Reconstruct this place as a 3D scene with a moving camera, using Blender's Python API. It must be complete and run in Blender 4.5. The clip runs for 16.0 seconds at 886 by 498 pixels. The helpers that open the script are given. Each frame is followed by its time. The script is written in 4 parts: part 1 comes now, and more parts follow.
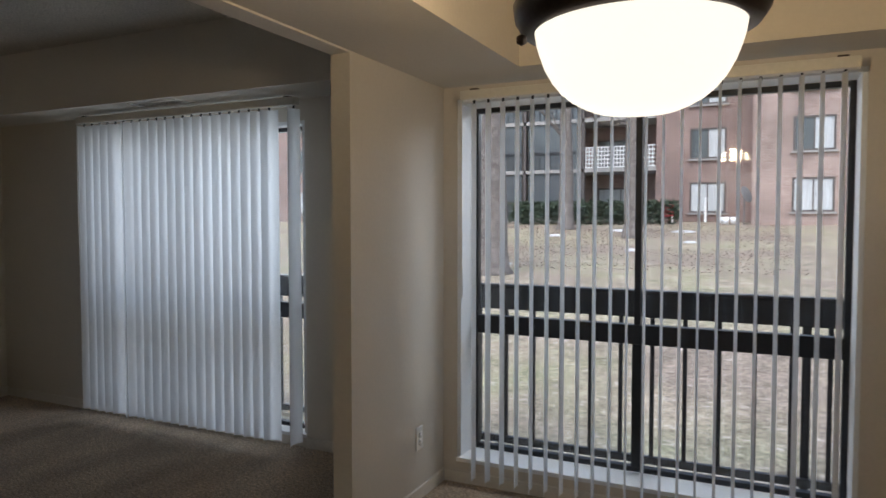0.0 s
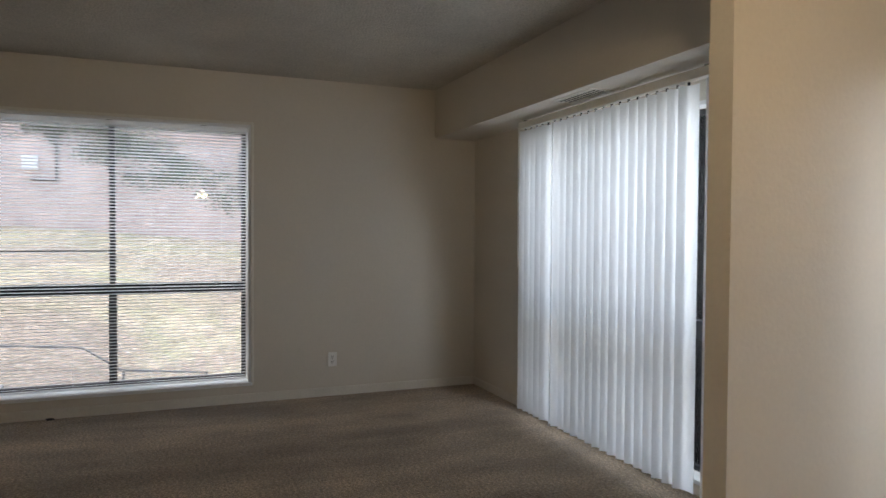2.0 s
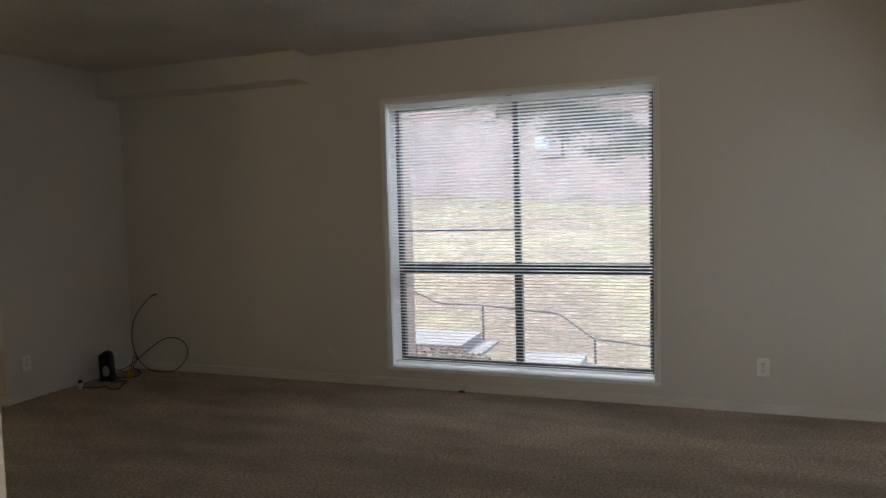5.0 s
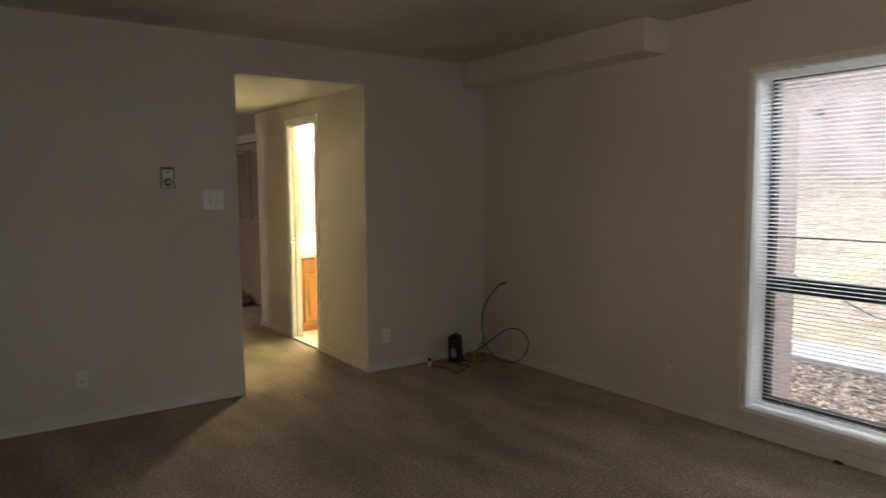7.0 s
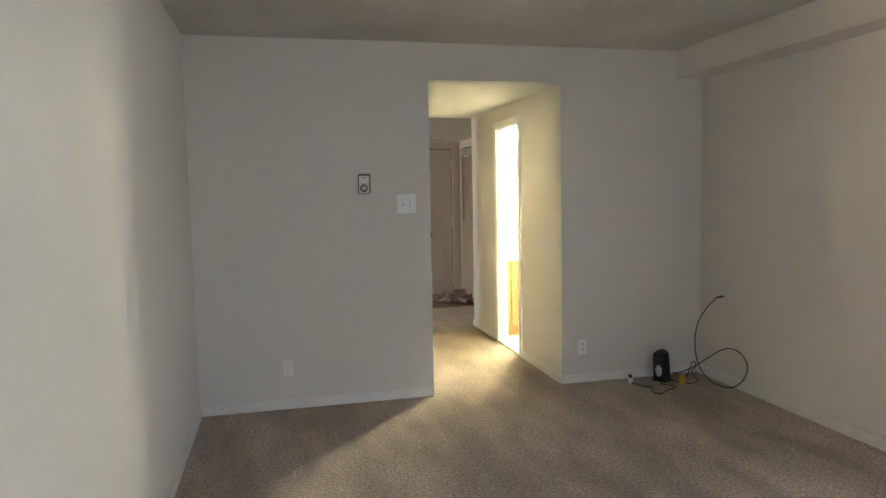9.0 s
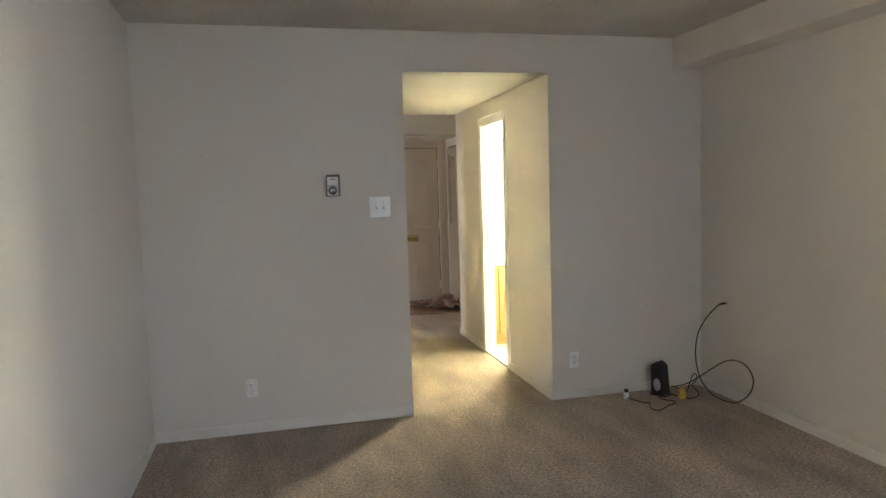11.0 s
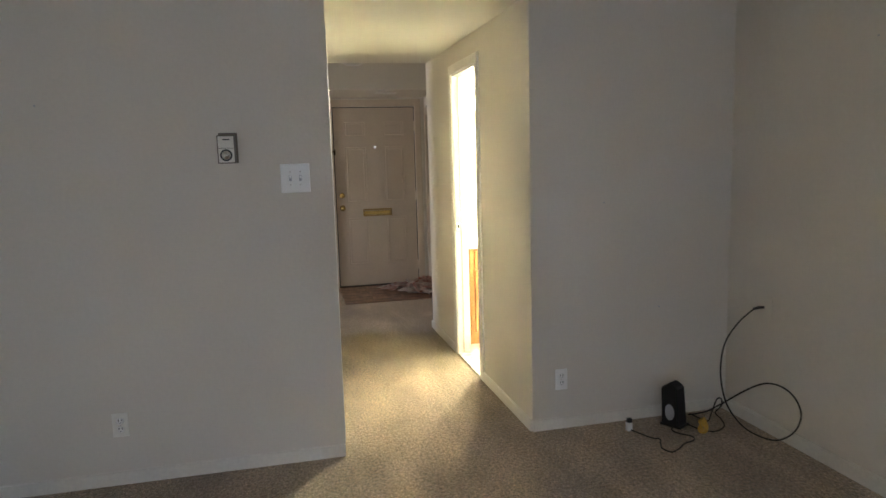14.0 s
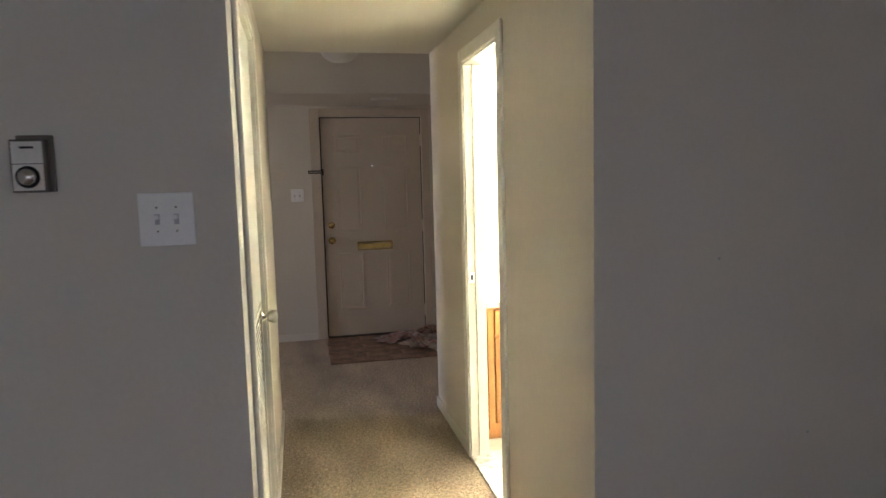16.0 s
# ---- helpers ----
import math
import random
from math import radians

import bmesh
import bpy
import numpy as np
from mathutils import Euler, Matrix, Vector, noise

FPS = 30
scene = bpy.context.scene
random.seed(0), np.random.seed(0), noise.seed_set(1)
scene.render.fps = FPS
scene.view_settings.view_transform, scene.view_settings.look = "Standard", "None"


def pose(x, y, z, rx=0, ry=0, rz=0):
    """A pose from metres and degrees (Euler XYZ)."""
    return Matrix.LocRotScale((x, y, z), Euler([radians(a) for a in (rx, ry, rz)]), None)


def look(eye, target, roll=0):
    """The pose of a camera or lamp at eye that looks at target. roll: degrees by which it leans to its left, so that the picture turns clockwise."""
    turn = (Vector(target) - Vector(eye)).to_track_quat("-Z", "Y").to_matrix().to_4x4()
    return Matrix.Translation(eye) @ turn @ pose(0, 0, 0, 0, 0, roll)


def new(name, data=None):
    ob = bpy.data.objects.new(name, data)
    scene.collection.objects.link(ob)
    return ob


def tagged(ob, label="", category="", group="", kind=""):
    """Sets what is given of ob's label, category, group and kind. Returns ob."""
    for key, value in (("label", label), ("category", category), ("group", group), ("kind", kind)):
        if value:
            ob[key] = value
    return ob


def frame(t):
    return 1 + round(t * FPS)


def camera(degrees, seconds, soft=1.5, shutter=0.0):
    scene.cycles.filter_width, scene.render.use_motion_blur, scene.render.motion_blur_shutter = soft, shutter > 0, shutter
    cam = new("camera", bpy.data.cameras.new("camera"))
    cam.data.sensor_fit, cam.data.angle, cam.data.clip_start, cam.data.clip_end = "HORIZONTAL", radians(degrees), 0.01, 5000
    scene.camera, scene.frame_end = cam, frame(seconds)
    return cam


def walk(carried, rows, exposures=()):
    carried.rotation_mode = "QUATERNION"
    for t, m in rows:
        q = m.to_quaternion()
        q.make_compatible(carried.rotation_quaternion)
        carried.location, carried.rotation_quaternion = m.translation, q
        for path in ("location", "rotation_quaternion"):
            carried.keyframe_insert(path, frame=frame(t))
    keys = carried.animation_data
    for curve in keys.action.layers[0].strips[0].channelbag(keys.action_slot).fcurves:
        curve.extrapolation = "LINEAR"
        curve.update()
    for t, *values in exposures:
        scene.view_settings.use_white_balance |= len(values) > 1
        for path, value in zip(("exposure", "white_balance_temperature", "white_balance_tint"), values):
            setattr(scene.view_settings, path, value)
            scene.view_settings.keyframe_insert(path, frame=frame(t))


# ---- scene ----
cam = camera(66.4, 16.0, shutter=0.3)
PATH = [
    (0, (0.154, 2.937, 1.369), (-0.707, 4.74, 1.284), 0.0),
    (0.5, (0.158, 3.16, 1.366), (-0.951, 4.825, 1.343), -1.3),
    (1, (0.19, 3.356, 1.349), (-1.398, 4.573, 1.339), -0.4),
    (1.5, (0.173, 3.585, 1.254), (-1.614, 4.482, 1.208), 0.0),
    (2, (0.099, 3.793, 1.301), (-1.756, 4.539, 1.252), 0.4),
    (2.5, (0.005, 4.059, 1.302), (-1.936, 4.537, 1.26), -0.1),
    (3, (-0.151, 4.228, 1.302), (-2.144, 4.372, 1.218), 0.6),
    (3.5, (-0.409, 4.424, 1.242), (-2.406, 4.43, 1.125), -0.4),
    (4, (-0.523, 4.458, 1.305), (-2.501, 4.206, 1.153), -2.0),
    (4.2, (-0.528, 4.46, 1.325), (-2.479, 4.044, 1.181), -1.8),
    (6.3, (-1.205, 4.675, 1.395), (-2.963, 3.735, 1.235), -1.8),
    (6.5, (-1.315, 4.68, 1.465), (-2.966, 3.561, 1.307), -1.2),
    (6.7, (-1.39, 4.66, 1.466), (-2.827, 3.276, 1.329), -0.2),
    (7, (-1.526, 4.648, 1.443), (-2.666, 3.014, 1.265), -0.4),
    (7.5, (-1.703, 4.629, 1.48), (-2.739, 2.927, 1.306), -0.3),
    (8, (-1.816, 4.619, 1.463), (-2.64, 2.802, 1.318), -1.6),
    (8.5, (-1.929, 4.646, 1.455), (-2.441, 2.719, 1.299), -1.7),
    (9, (-2.022, 4.659, 1.463), (-2.486, 2.721, 1.293), -1.1),
    (11.5, (-2.266, 4.235, 1.469), (-2.75, 2.302, 1.298), -1.9),
    (12, (-2.324, 4.214, 1.464), (-2.824, 2.287, 1.273), -1.7),
    (12.5, (-2.415, 4.082, 1.449), (-2.93, 2.164, 1.211), -1.5),
    (13, (-2.494, 3.798, 1.463), (-3.022, 1.885, 1.211), -1.6),
    (13.5, (-2.64, 3.532, 1.455), (-3.172, 1.621, 1.195), -2.0),
    (14, (-2.8, 3.241, 1.455), (-3.263, 1.313, 1.188), -1.6),
    (14.5, (-2.876, 2.902, 1.46), (-3.313, 0.969, 1.187), -1.6),
    (15, (-2.967, 2.571, 1.44), (-3.421, 0.64, 1.186), -1.9),
    (15.5, (-3.108, 2.198, 1.459), (-3.529, 0.256, 1.232), -1.6),
    (16, (-3.206, 1.824, 1.464), (-3.619, -0.122, 1.257), -1.5),
]
EXPOSURES = [(0.0, 1.02, 6250, 12), (0.6, 1.08, 6300, 12), (1.5, 1.82, 6480, 12), (3.5, 1.95, 6650, 13), (6.5, 1.93, 6350, 9), (7.0, 2.22, 6950, 12), (7.5, 3.06, 7100, 13), (8.0, 3.42, 7150, 14), (9.0, 3.72, 5900, 11), (12.5, 3.61, 5950, 11), (14.5, 3.40, 5800, 13), (15.5, 3.14, 5740, 16), (16.0, 2.88, 5700, 18)]
walk(cam, [(t, look(eye, target, roll)) for t, eye, target, roll in PATH], EXPOSURES)

# ---- light ----
world = bpy.data.worlds.new("world")
scene.world = world
world.use_nodes = True
wn = world.node_tree
sky = wn.nodes.new("ShaderNodeTexSky")
sky.sky_type = "NISHITA"
sky.sun_disc = False
sky.sun_elevation, sky.sun_rotation = radians(58), radians(180)
sky.dust_density, sky.air_density = 3.0, 1.0
wn.links.new(sky.outputs["Color"], wn.nodes["Background"].inputs["Color"])
wn.nodes["Background"].inputs["Strength"].default_value = 0.15

sun = new("sun", bpy.data.lights.new("sun", "SUN"))
sun.data.energy, sun.data.angle, sun.data.color = 1.0, radians(60), (1.0, 0.96, 0.9)
sun.matrix_world = look((0, -30, 48), (0, 0, 0))


def window_light(name, m, w, h, watts):
    ob = new(name, bpy.data.lights.new(name, "AREA"))
    ob.data.shape, ob.data.size, ob.data.size_y, ob.data.energy = "RECTANGLE", w, h, watts
    ob.data.color = (0.84, 0.92, 1.0)
    ob.matrix_world = m
    return ob


window_light("sky_light_west", look((-6.5, 3.4, 2.0), (-5.2, 3.4, 0.9)), 1.9, 1.6, 7)
window_light("sky_light_north", look((-3.0, 7.3, 1.45), (-3.2, 6.0, 0.8)), 1.9, 2.1, 19)
window_light("sky_light_dining", look((-0.4, 7.5, 2.6), (-0.4, 5.9, 0.6)), 1.8, 1.2, 24)
# added warm lamp to brighten the entry from an unseen kitchen opening
window_light("kitchen_fill_light", look((1.98, -3.25, 1.5), (-3, -3.25, 1.2)), 1.25, 1.05, 6.3).data.color = (1.0, 0.93, 0.84)


def lamp_point(name, place, watts, color, size):
    ob = new(name, bpy.data.lights.new(name, "POINT"))
    ob.data.energy, ob.data.color, ob.data.shadow_soft_size = watts, color, size
    ob.location = place
    return ob


# ---- materials ----
def material(name, color, rough=0.6, var=0.08, scale=6.0, fine=120.0, bump=0.0, metal=0.0, bump_scale=None, island=0.0, stretch=None):
    """Principled paint-like surface with variation at two scales and a fine relief."""
    m = bpy.data.materials.new(name)
    m.use_nodes = True
    t = m.node_tree
    b = t.nodes["Principled BSDF"]
    co = t.nodes.new("ShaderNodeTexCoord")
    mp = t.nodes.new("ShaderNodeMapping")
    if stretch:
        mp.inputs["Scale"].default_value = stretch
    t.links.new(co.outputs["Object"], mp.inputs["Vector"])
    n1, n2 = t.nodes.new("ShaderNodeTexNoise"), t.nodes.new("ShaderNodeTexNoise")
    n1.inputs["Scale"].default_value, n1.inputs["Detail"].default_value = scale, 4
    n2.inputs["Scale"].default_value, n2.inputs["Detail"].default_value = fine, 3
    for n in (n1, n2):
        t.links.new(mp.outputs["Vector"], n.inputs["Vector"])
    mix = t.nodes.new("ShaderNodeMath")
    mix.operation = "ADD"
    t.links.new(n1.outputs["Fac"], mix.inputs[0])
    t.links.new(n2.outputs["Fac"], mix.inputs[1])
    last = mix.outputs[0]
    if island:
        info = t.nodes.new("ShaderNodeObjectInfo")
        geo = t.nodes.new("ShaderNodeNewGeometry")
        for sock in (info.outputs["Random"], geo.outputs["Random Per Island"]):
            ma = t.nodes.new("ShaderNodeMath")
            ma.operation = "MULTIPLY_ADD"
            t.links.new(sock, ma.inputs[0])
            ma.inputs[1].default_value = island
            t.links.new(last, ma.inputs[2])
            last = ma.outputs[0]
    ramp = t.nodes.new("ShaderNodeMapRange")
    ramp.inputs["From Min"].default_value, ramp.inputs["From Max"].default_value = 0.7, 1.3 + island * 2
    ramp.inputs["To Min"].default_value, ramp.inputs["To Max"].default_value = 1 - var, 1 + var
    t.links.new(last, ramp.inputs["Value"])
    mul = t.nodes.new("ShaderNodeVectorMath")
    mul.operation = "SCALE"
    mul.inputs[0].default_value = color
    t.links.new(ramp.outputs["Result"], mul.inputs["Scale"])
    t.links.new(mul.outputs["Vector"], b.inputs["Base Color"])
    b.inputs["Roughness"].default_value, b.inputs["Metallic"].default_value = rough, metal
    if bump:
        bp = t.nodes.new("ShaderNodeBump")
        bp.inputs["Strength"].default_value, bp.inputs["Distance"].default_value = 0.85, bump
        nb = n2
        if bump_scale:
            nb = t.nodes.new("ShaderNodeTexNoise")
            nb.inputs["Scale"].default_value, nb.inputs["Detail"].default_value = bump_scale, 2
            t.links.new(mp.outputs["Vector"], nb.inputs["Vector"])
        t.links.new(nb.outputs["Fac"], bp.inputs["Height"])
        t.links.new(bp.outputs["Normal"], b.inputs["Normal"])
    return m


def translucent(name, color, share, rough=0.5, var=0.04, scale=4.0):
    m = material(name, color, rough, var, scale)
    t = m.node_tree
    tr = t.nodes.new("ShaderNodeBsdfTranslucent")
    tr.inputs["Color"].default_value = (*color, 1)
    mx = t.nodes.new("ShaderNodeMixShader")
    mx.inputs[0].default_value = share
    t.links.new(t.nodes["Principled BSDF"].outputs[0], mx.inputs[1])
    t.links.new(tr.outputs[0], mx.inputs[2])
    t.links.new(mx.outputs[0], t.nodes["Material Output"].inputs["Surface"])
    return m


def glowing(name, color, strength):
    m = bpy.data.materials.new(name)
    m.use_nodes = True
    b = m.node_tree.nodes["Principled BSDF"]
    b.inputs["Base Color"].default_value = (0.9, 0.88, 0.82, 1)
    b.inputs["Emission Color"].default_value = (*color, 1)
    b.inputs["Emission Strength"].default_value = strength
    b.inputs["Roughness"].default_value = 0.25
    return m


def glass(name, tint=(0.95, 0.97, 0.97)):
    m = bpy.data.materials.new(name)
    m.use_nodes = True
    t = m.node_tree
    tr, gl, mx, fr = (t.nodes.new(k) for k in ("ShaderNodeBsdfTransparent", "ShaderNodeBsdfGlossy", "ShaderNodeMixShader", "ShaderNodeFresnel"))
    tr.inputs["Color"].default_value = (*tint, 1)
    gl.inputs["Roughness"].default_value = 0.02
    fr.inputs["IOR"].default_value = 1.45
    t.links.new(fr.outputs[0], mx.inputs[0])
    t.links.new(tr.outputs[0], mx.inputs[1])
    t.links.new(gl.outputs[0], mx.inputs[2])
    t.links.new(mx.outputs[0], t.nodes["Material Output"].inputs["Surface"])
    return m


def brickwork(name, c1, c2, mortar, scale=1.0):
    """Running bond at true brick size for far walls, with relief at the joints."""
    m = bpy.data.materials.new(name)
    m.use_nodes = True
    t = m.node_tree
    b = t.nodes["Principled BSDF"]
    b.inputs["Roughness"].default_value = 0.9
    co = t.nodes.new("ShaderNodeTexCoord")
    sep, com = t.nodes.new("ShaderNodeSeparateXYZ"), t.nodes.new("ShaderNodeCombineXYZ")
    add = t.nodes.new("ShaderNodeMath")
    t.links.new(co.outputs["Object"], sep.inputs[0])
    t.links.new(sep.outputs["X"], add.inputs[0])
    t.links.new(sep.outputs["Y"], add.inputs[1])
    t.links.new(add.outputs[0], com.inputs["X"])
    t.links.new(sep.outputs["Z"], com.inputs["Y"])
    br = t.nodes.new("ShaderNodeTexBrick")
    br.inputs["Scale"].default_value = scale
    br.inputs["Brick Width"].default_value, br.inputs["Row Height"].default_value = 0.21, 0.075
    br.inputs["Mortar Size"].default_value = 0.010
    br.inputs["Color1"].default_value, br.inputs["Color2"].default_value, br.inputs["Mortar"].default_value = (*c1, 1), (*c2, 1), (*mortar, 1)
    t.links.new(com.outputs[0], br.inputs["Vector"])
    no = t.nodes.new("ShaderNodeTexNoise")
    no.inputs["Scale"].default_value, no.inputs["Detail"].default_value = 0.7, 5
    t.links.new(co.outputs["Object"], no.inputs["Vector"])
    ra = t.nodes.new("ShaderNodeMapRange")
    ra.inputs["From Min"].default_value, ra.inputs["From Max"].default_value = 0.3, 0.7
    ra.inputs["To Min"].default_value, ra.inputs["To Max"].default_value = 0.75, 1.2
    t.links.new(no.outputs["Fac"], ra.inputs["Value"])
    mu = t.nodes.new("ShaderNodeVectorMath")
    mu.operation = "SCALE"
    t.links.new(br.outputs["Color"], mu.inputs[0])
    t.links.new(ra.outputs[0], mu.inputs["Scale"])
    t.links.new(mu.outputs[0], b.inputs["Base Color"])
    bp = t.nodes.new("ShaderNodeBump")
    bp.inputs["Strength"].default_value, bp.inputs["Distance"].default_value, bp.invert = 0.6, 0.006, True
    t.links.new(br.outputs["Fac"], bp.inputs["Height"])
    t.links.new(bp.outputs[0], b.inputs["Normal"])
    return m


def two_tone(name, c1, c2, scale, rough, bump, lo=0.4, hi=0.6, fine=200.0):
    """Two colours mottled together, as in pile, turf, stone or bark."""
    m = bpy.data.materials.new(name)
    m.use_nodes = True
    t = m.node_tree
    b = t.nodes["Principled BSDF"]
    b.inputs["Roughness"].default_value = rough
    co = t.nodes.new("ShaderNodeTexCoord")
    n1, n2 = t.nodes.new("ShaderNodeTexNoise"), t.nodes.new("ShaderNodeTexNoise")
    n1.inputs["Scale"].default_value, n1.inputs["Detail"].default_value = scale, 6
    n2.inputs["Scale"].default_value, n2.inputs["Detail"].default_value = fine, 3
    for n in (n1, n2):
        t.links.new(co.outputs["Object"], n.inputs["Vector"])
    r1, r2 = t.nodes.new("ShaderNodeMapRange"), t.nodes.new("ShaderNodeMapRange")
    r1.inputs["From Min"].default_value, r1.inputs["From Max"].default_value = lo, hi
    r2.inputs["From Min"].default_value, r2.inputs["From Max"].default_value = 0.3, 0.7
    r2.inputs["To Min"].default_value, r2.inputs["To Max"].default_value = 0.62, 1.38
    t.links.new(n1.outputs["Fac"], r1.inputs["Value"])
    t.links.new(n2.outputs["Fac"], r2.inputs["Value"])
    mx = t.nodes.new("ShaderNodeMix")
    mx.data_type = "RGBA"
    mx.inputs["A"].default_value, mx.inputs["B"].default_value = (*c1, 1), (*c2, 1)
    t.links.new(r1.outputs[0], mx.inputs["Factor"])
    mu = t.nodes.new("ShaderNodeVectorMath")
    mu.operation = "SCALE"
    t.links.new(mx.outputs["Result"], mu.inputs[0])
    t.links.new(r2.outputs[0], mu.inputs["Scale"])
    t.links.new(mu.outputs[0], b.inputs["Base Color"])
    if bump:
        bp = t.nodes.new("ShaderNodeBump")
        bp.inputs["Strength"].default_value, bp.inputs["Distance"].default_value = 0.9, bump
        t.links.new(n2.outputs["Fac"], bp.inputs["Height"])
        t.links.new(bp.outputs[0], b.inputs["Normal"])
    return m


def turf(name):
    """Winter lawn: straw, green and bare leaf-strewn earth in drifts, with a fine blade speckle."""
    m = bpy.data.materials.new(name)
    m.use_nodes = True
    t = m.node_tree
    b = t.nodes["Principled BSDF"]
    b.inputs["Roughness"].default_value = 1.0
    b.inputs["Specular IOR Level"].default_value = 0.1
    co = t.nodes.new("ShaderNodeTexCoord")

    def grain(scale, detail, lo, hi, a, z):
        n = t.nodes.new("ShaderNodeTexNoise")
        n.inputs["Scale"].default_value, n.inputs["Detail"].default_value = scale, detail
        n.inputs["Roughness"].default_value = 0.65
        r = t.nodes.new("ShaderNodeMapRange")
        r.inputs["From Min"].default_value, r.inputs["From Max"].default_value = lo, hi
        r.inputs["To Min"].default_value, r.inputs["To Max"].default_value = a, z
        t.links.new(co.outputs["Object"], n.inputs["Vector"])
        t.links.new(n.outputs["Fac"], r.inputs["Value"])
        return r.outputs[0]

    def blend(fac, a, z):
        x = t.nodes.new("ShaderNodeMix")
        x.data_type = "RGBA"
        t.links.new(fac, x.inputs["Factor"])
        for key, v in (("A", a), ("B", z)):
            if isinstance(v, tuple):
                x.inputs[key].default_value = (*v, 1)
            else:
                t.links.new(v, x.inputs[key])
        return x.outputs["Result"]

    col = blend(grain(1.1, 6, .38, .62, 0, 1), (0.40, 0.345, 0.26), (0.29, 0.285, 0.185))
    col = blend(grain(.16, 6, .43, .57, 0, .85), col, (0.27, 0.22, 0.185))
    col = blend(grain(7.0, 4, .58, .66, 0, .7), col, (0.52, 0.46, 0.40))
    last = col
    for f in (grain(3.0, 5, .3, .7, .72, 1.28), grain(16.0, 4, .32, .68, .55, 1.45)):
        sc = t.nodes.new("ShaderNodeVectorMath")
        sc.operation = "SCALE"
        t.links.new(last, sc.inputs[0])
        t.links.new(f, sc.inputs["Scale"])
        last = sc.outputs[0]
    t.links.new(last, b.inputs["Base Color"])
    return m


def carpet(name, color):
    """Cut pile: fine fibre grain, tuft mottling, and long strokes left by feet and the vacuum cleaner."""
    m = bpy.data.materials.new(name)
    m.use_nodes = True
    t = m.node_tree
    b = t.nodes["Principled BSDF"]
    b.inputs["Roughness"].default_value = 1.0
    b.inputs["Specular IOR Level"].default_value = 0.1
    b.inputs["Sheen Weight"].default_value = 0.25
    b.inputs["Sheen Roughness"].default_value = 0.6
    co = t.nodes.new("ShaderNodeTexCoord")
    last = None
    heights = []
    for scale, detail, stretch, turn, amount in ((1.8, 4, (1, .2, 1), 62, .6), (5.0, 5, (1, .4, 1), -20, .5), (58.0, 3, (1, 1, 1), 0, .95), (120.0, 3, (1, 1, 1), 0, 1.15)):
        mp = t.nodes.new("ShaderNodeMapping")
        mp.inputs["Scale"].default_value = stretch
        mp.inputs["Rotation"].default_value = (0, 0, radians(turn))
        n = t.nodes.new("ShaderNodeTexNoise")
        n.inputs["Scale"].default_value, n.inputs["Detail"].default_value = scale, detail
        t.links.new(co.outputs["Object"], mp.inputs["Vector"])
        t.links.new(mp.outputs["Vector"], n.inputs["Vector"])
        heights.append(n.outputs["Fac"])
        r = t.nodes.new("ShaderNodeMapRange")
        r.inputs["From Min"].default_value, r.inputs["From Max"].default_value = 0.28, 0.72
        r.inputs["To Min"].default_value, r.inputs["To Max"].default_value = 1 - amount / 2, 1 + amount / 2
        t.links.new(n.outputs["Fac"], r.inputs["Value"])
        if last is None:
            last = r.outputs[0]
        else:
            mu = t.nodes.new("ShaderNodeMath")
            mu.operation = "MULTIPLY"
            t.links.new(last, mu.inputs[0])
            t.links.new(r.outputs[0], mu.inputs[1])
            last = mu.outputs[0]
    sc = t.nodes.new("ShaderNodeVectorMath")
    sc.operation = "SCALE"
    sc.inputs[0].default_value = color
    t.links.new(last, sc.inputs["Scale"])
    t.links.new(sc.outputs[0], b.inputs["Base Color"])
    ad = t.nodes.new("ShaderNodeMath")
    t.links.new(heights[2], ad.inputs[0])
    t.links.new(heights[3], ad.inputs[1])
    bp = t.nodes.new("ShaderNodeBump")
    bp.inputs["Strength"].default_value, bp.inputs["Distance"].default_value = 0.9, 0.012
    t.links.new(ad.outputs[0], bp.inputs["Height"])
    t.links.new(bp.outputs[0], b.inputs["Normal"])
    return m


M_WALL = material("wall_paint", (0.69, 0.64, 0.56), 0.75, 0.03, 1.3, 60, 0.0007, bump_scale=70)
# ceiling colour is lowered to hold the shade among the popcorn grains
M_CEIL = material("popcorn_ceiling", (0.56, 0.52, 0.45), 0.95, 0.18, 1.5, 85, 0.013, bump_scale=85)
M_SMOOTH = material("smooth_ceiling", (0.74, 0.70, 0.61), 0.7, 0.03, 2.0, 60, 0.001)
M_BATH = material("white_bath_paint", (0.83, 0.81, 0.75), 0.5, 0.03, 2.0, 60, 0.0006)
M_TRIM = material("trim_paint", (0.81, 0.785, 0.715), 0.4, 0.05, 5.0, 60, 0.0006)
M_BASE = material("baseboard_paint", (0.74, 0.70, 0.625), 0.4, 0.06, 5.0, 60, 0.0006)
M_DOOR = material("door_paint", (0.60, 0.51, 0.40), 0.45, 0.05, 3.0, 60, 0.0006)
# door paint darkened in colour, offsetting the kitchen lamp that faces the bifold
M_DOOR_SHADED = material("shaded_door_paint", (0.42, 0.335, 0.24), 0.5, 0.06, 3.0, 60, 0.0006)
M_CARPET = carpet("carpet_pile", (0.38, 0.289, 0.198))
M_TILE = material("white_tile", (0.74, 0.73, 0.70), 0.25, 0.05, 8, 60)
M_GROUT = material("grout", (0.45, 0.43, 0.40), 0.9, 0.1)
M_MARBLE = two_tone("marble", (0.72, 0.71, 0.68), (0.42, 0.42, 0.42), 9, 0.2, 0, 0.5, 0.75, 30)
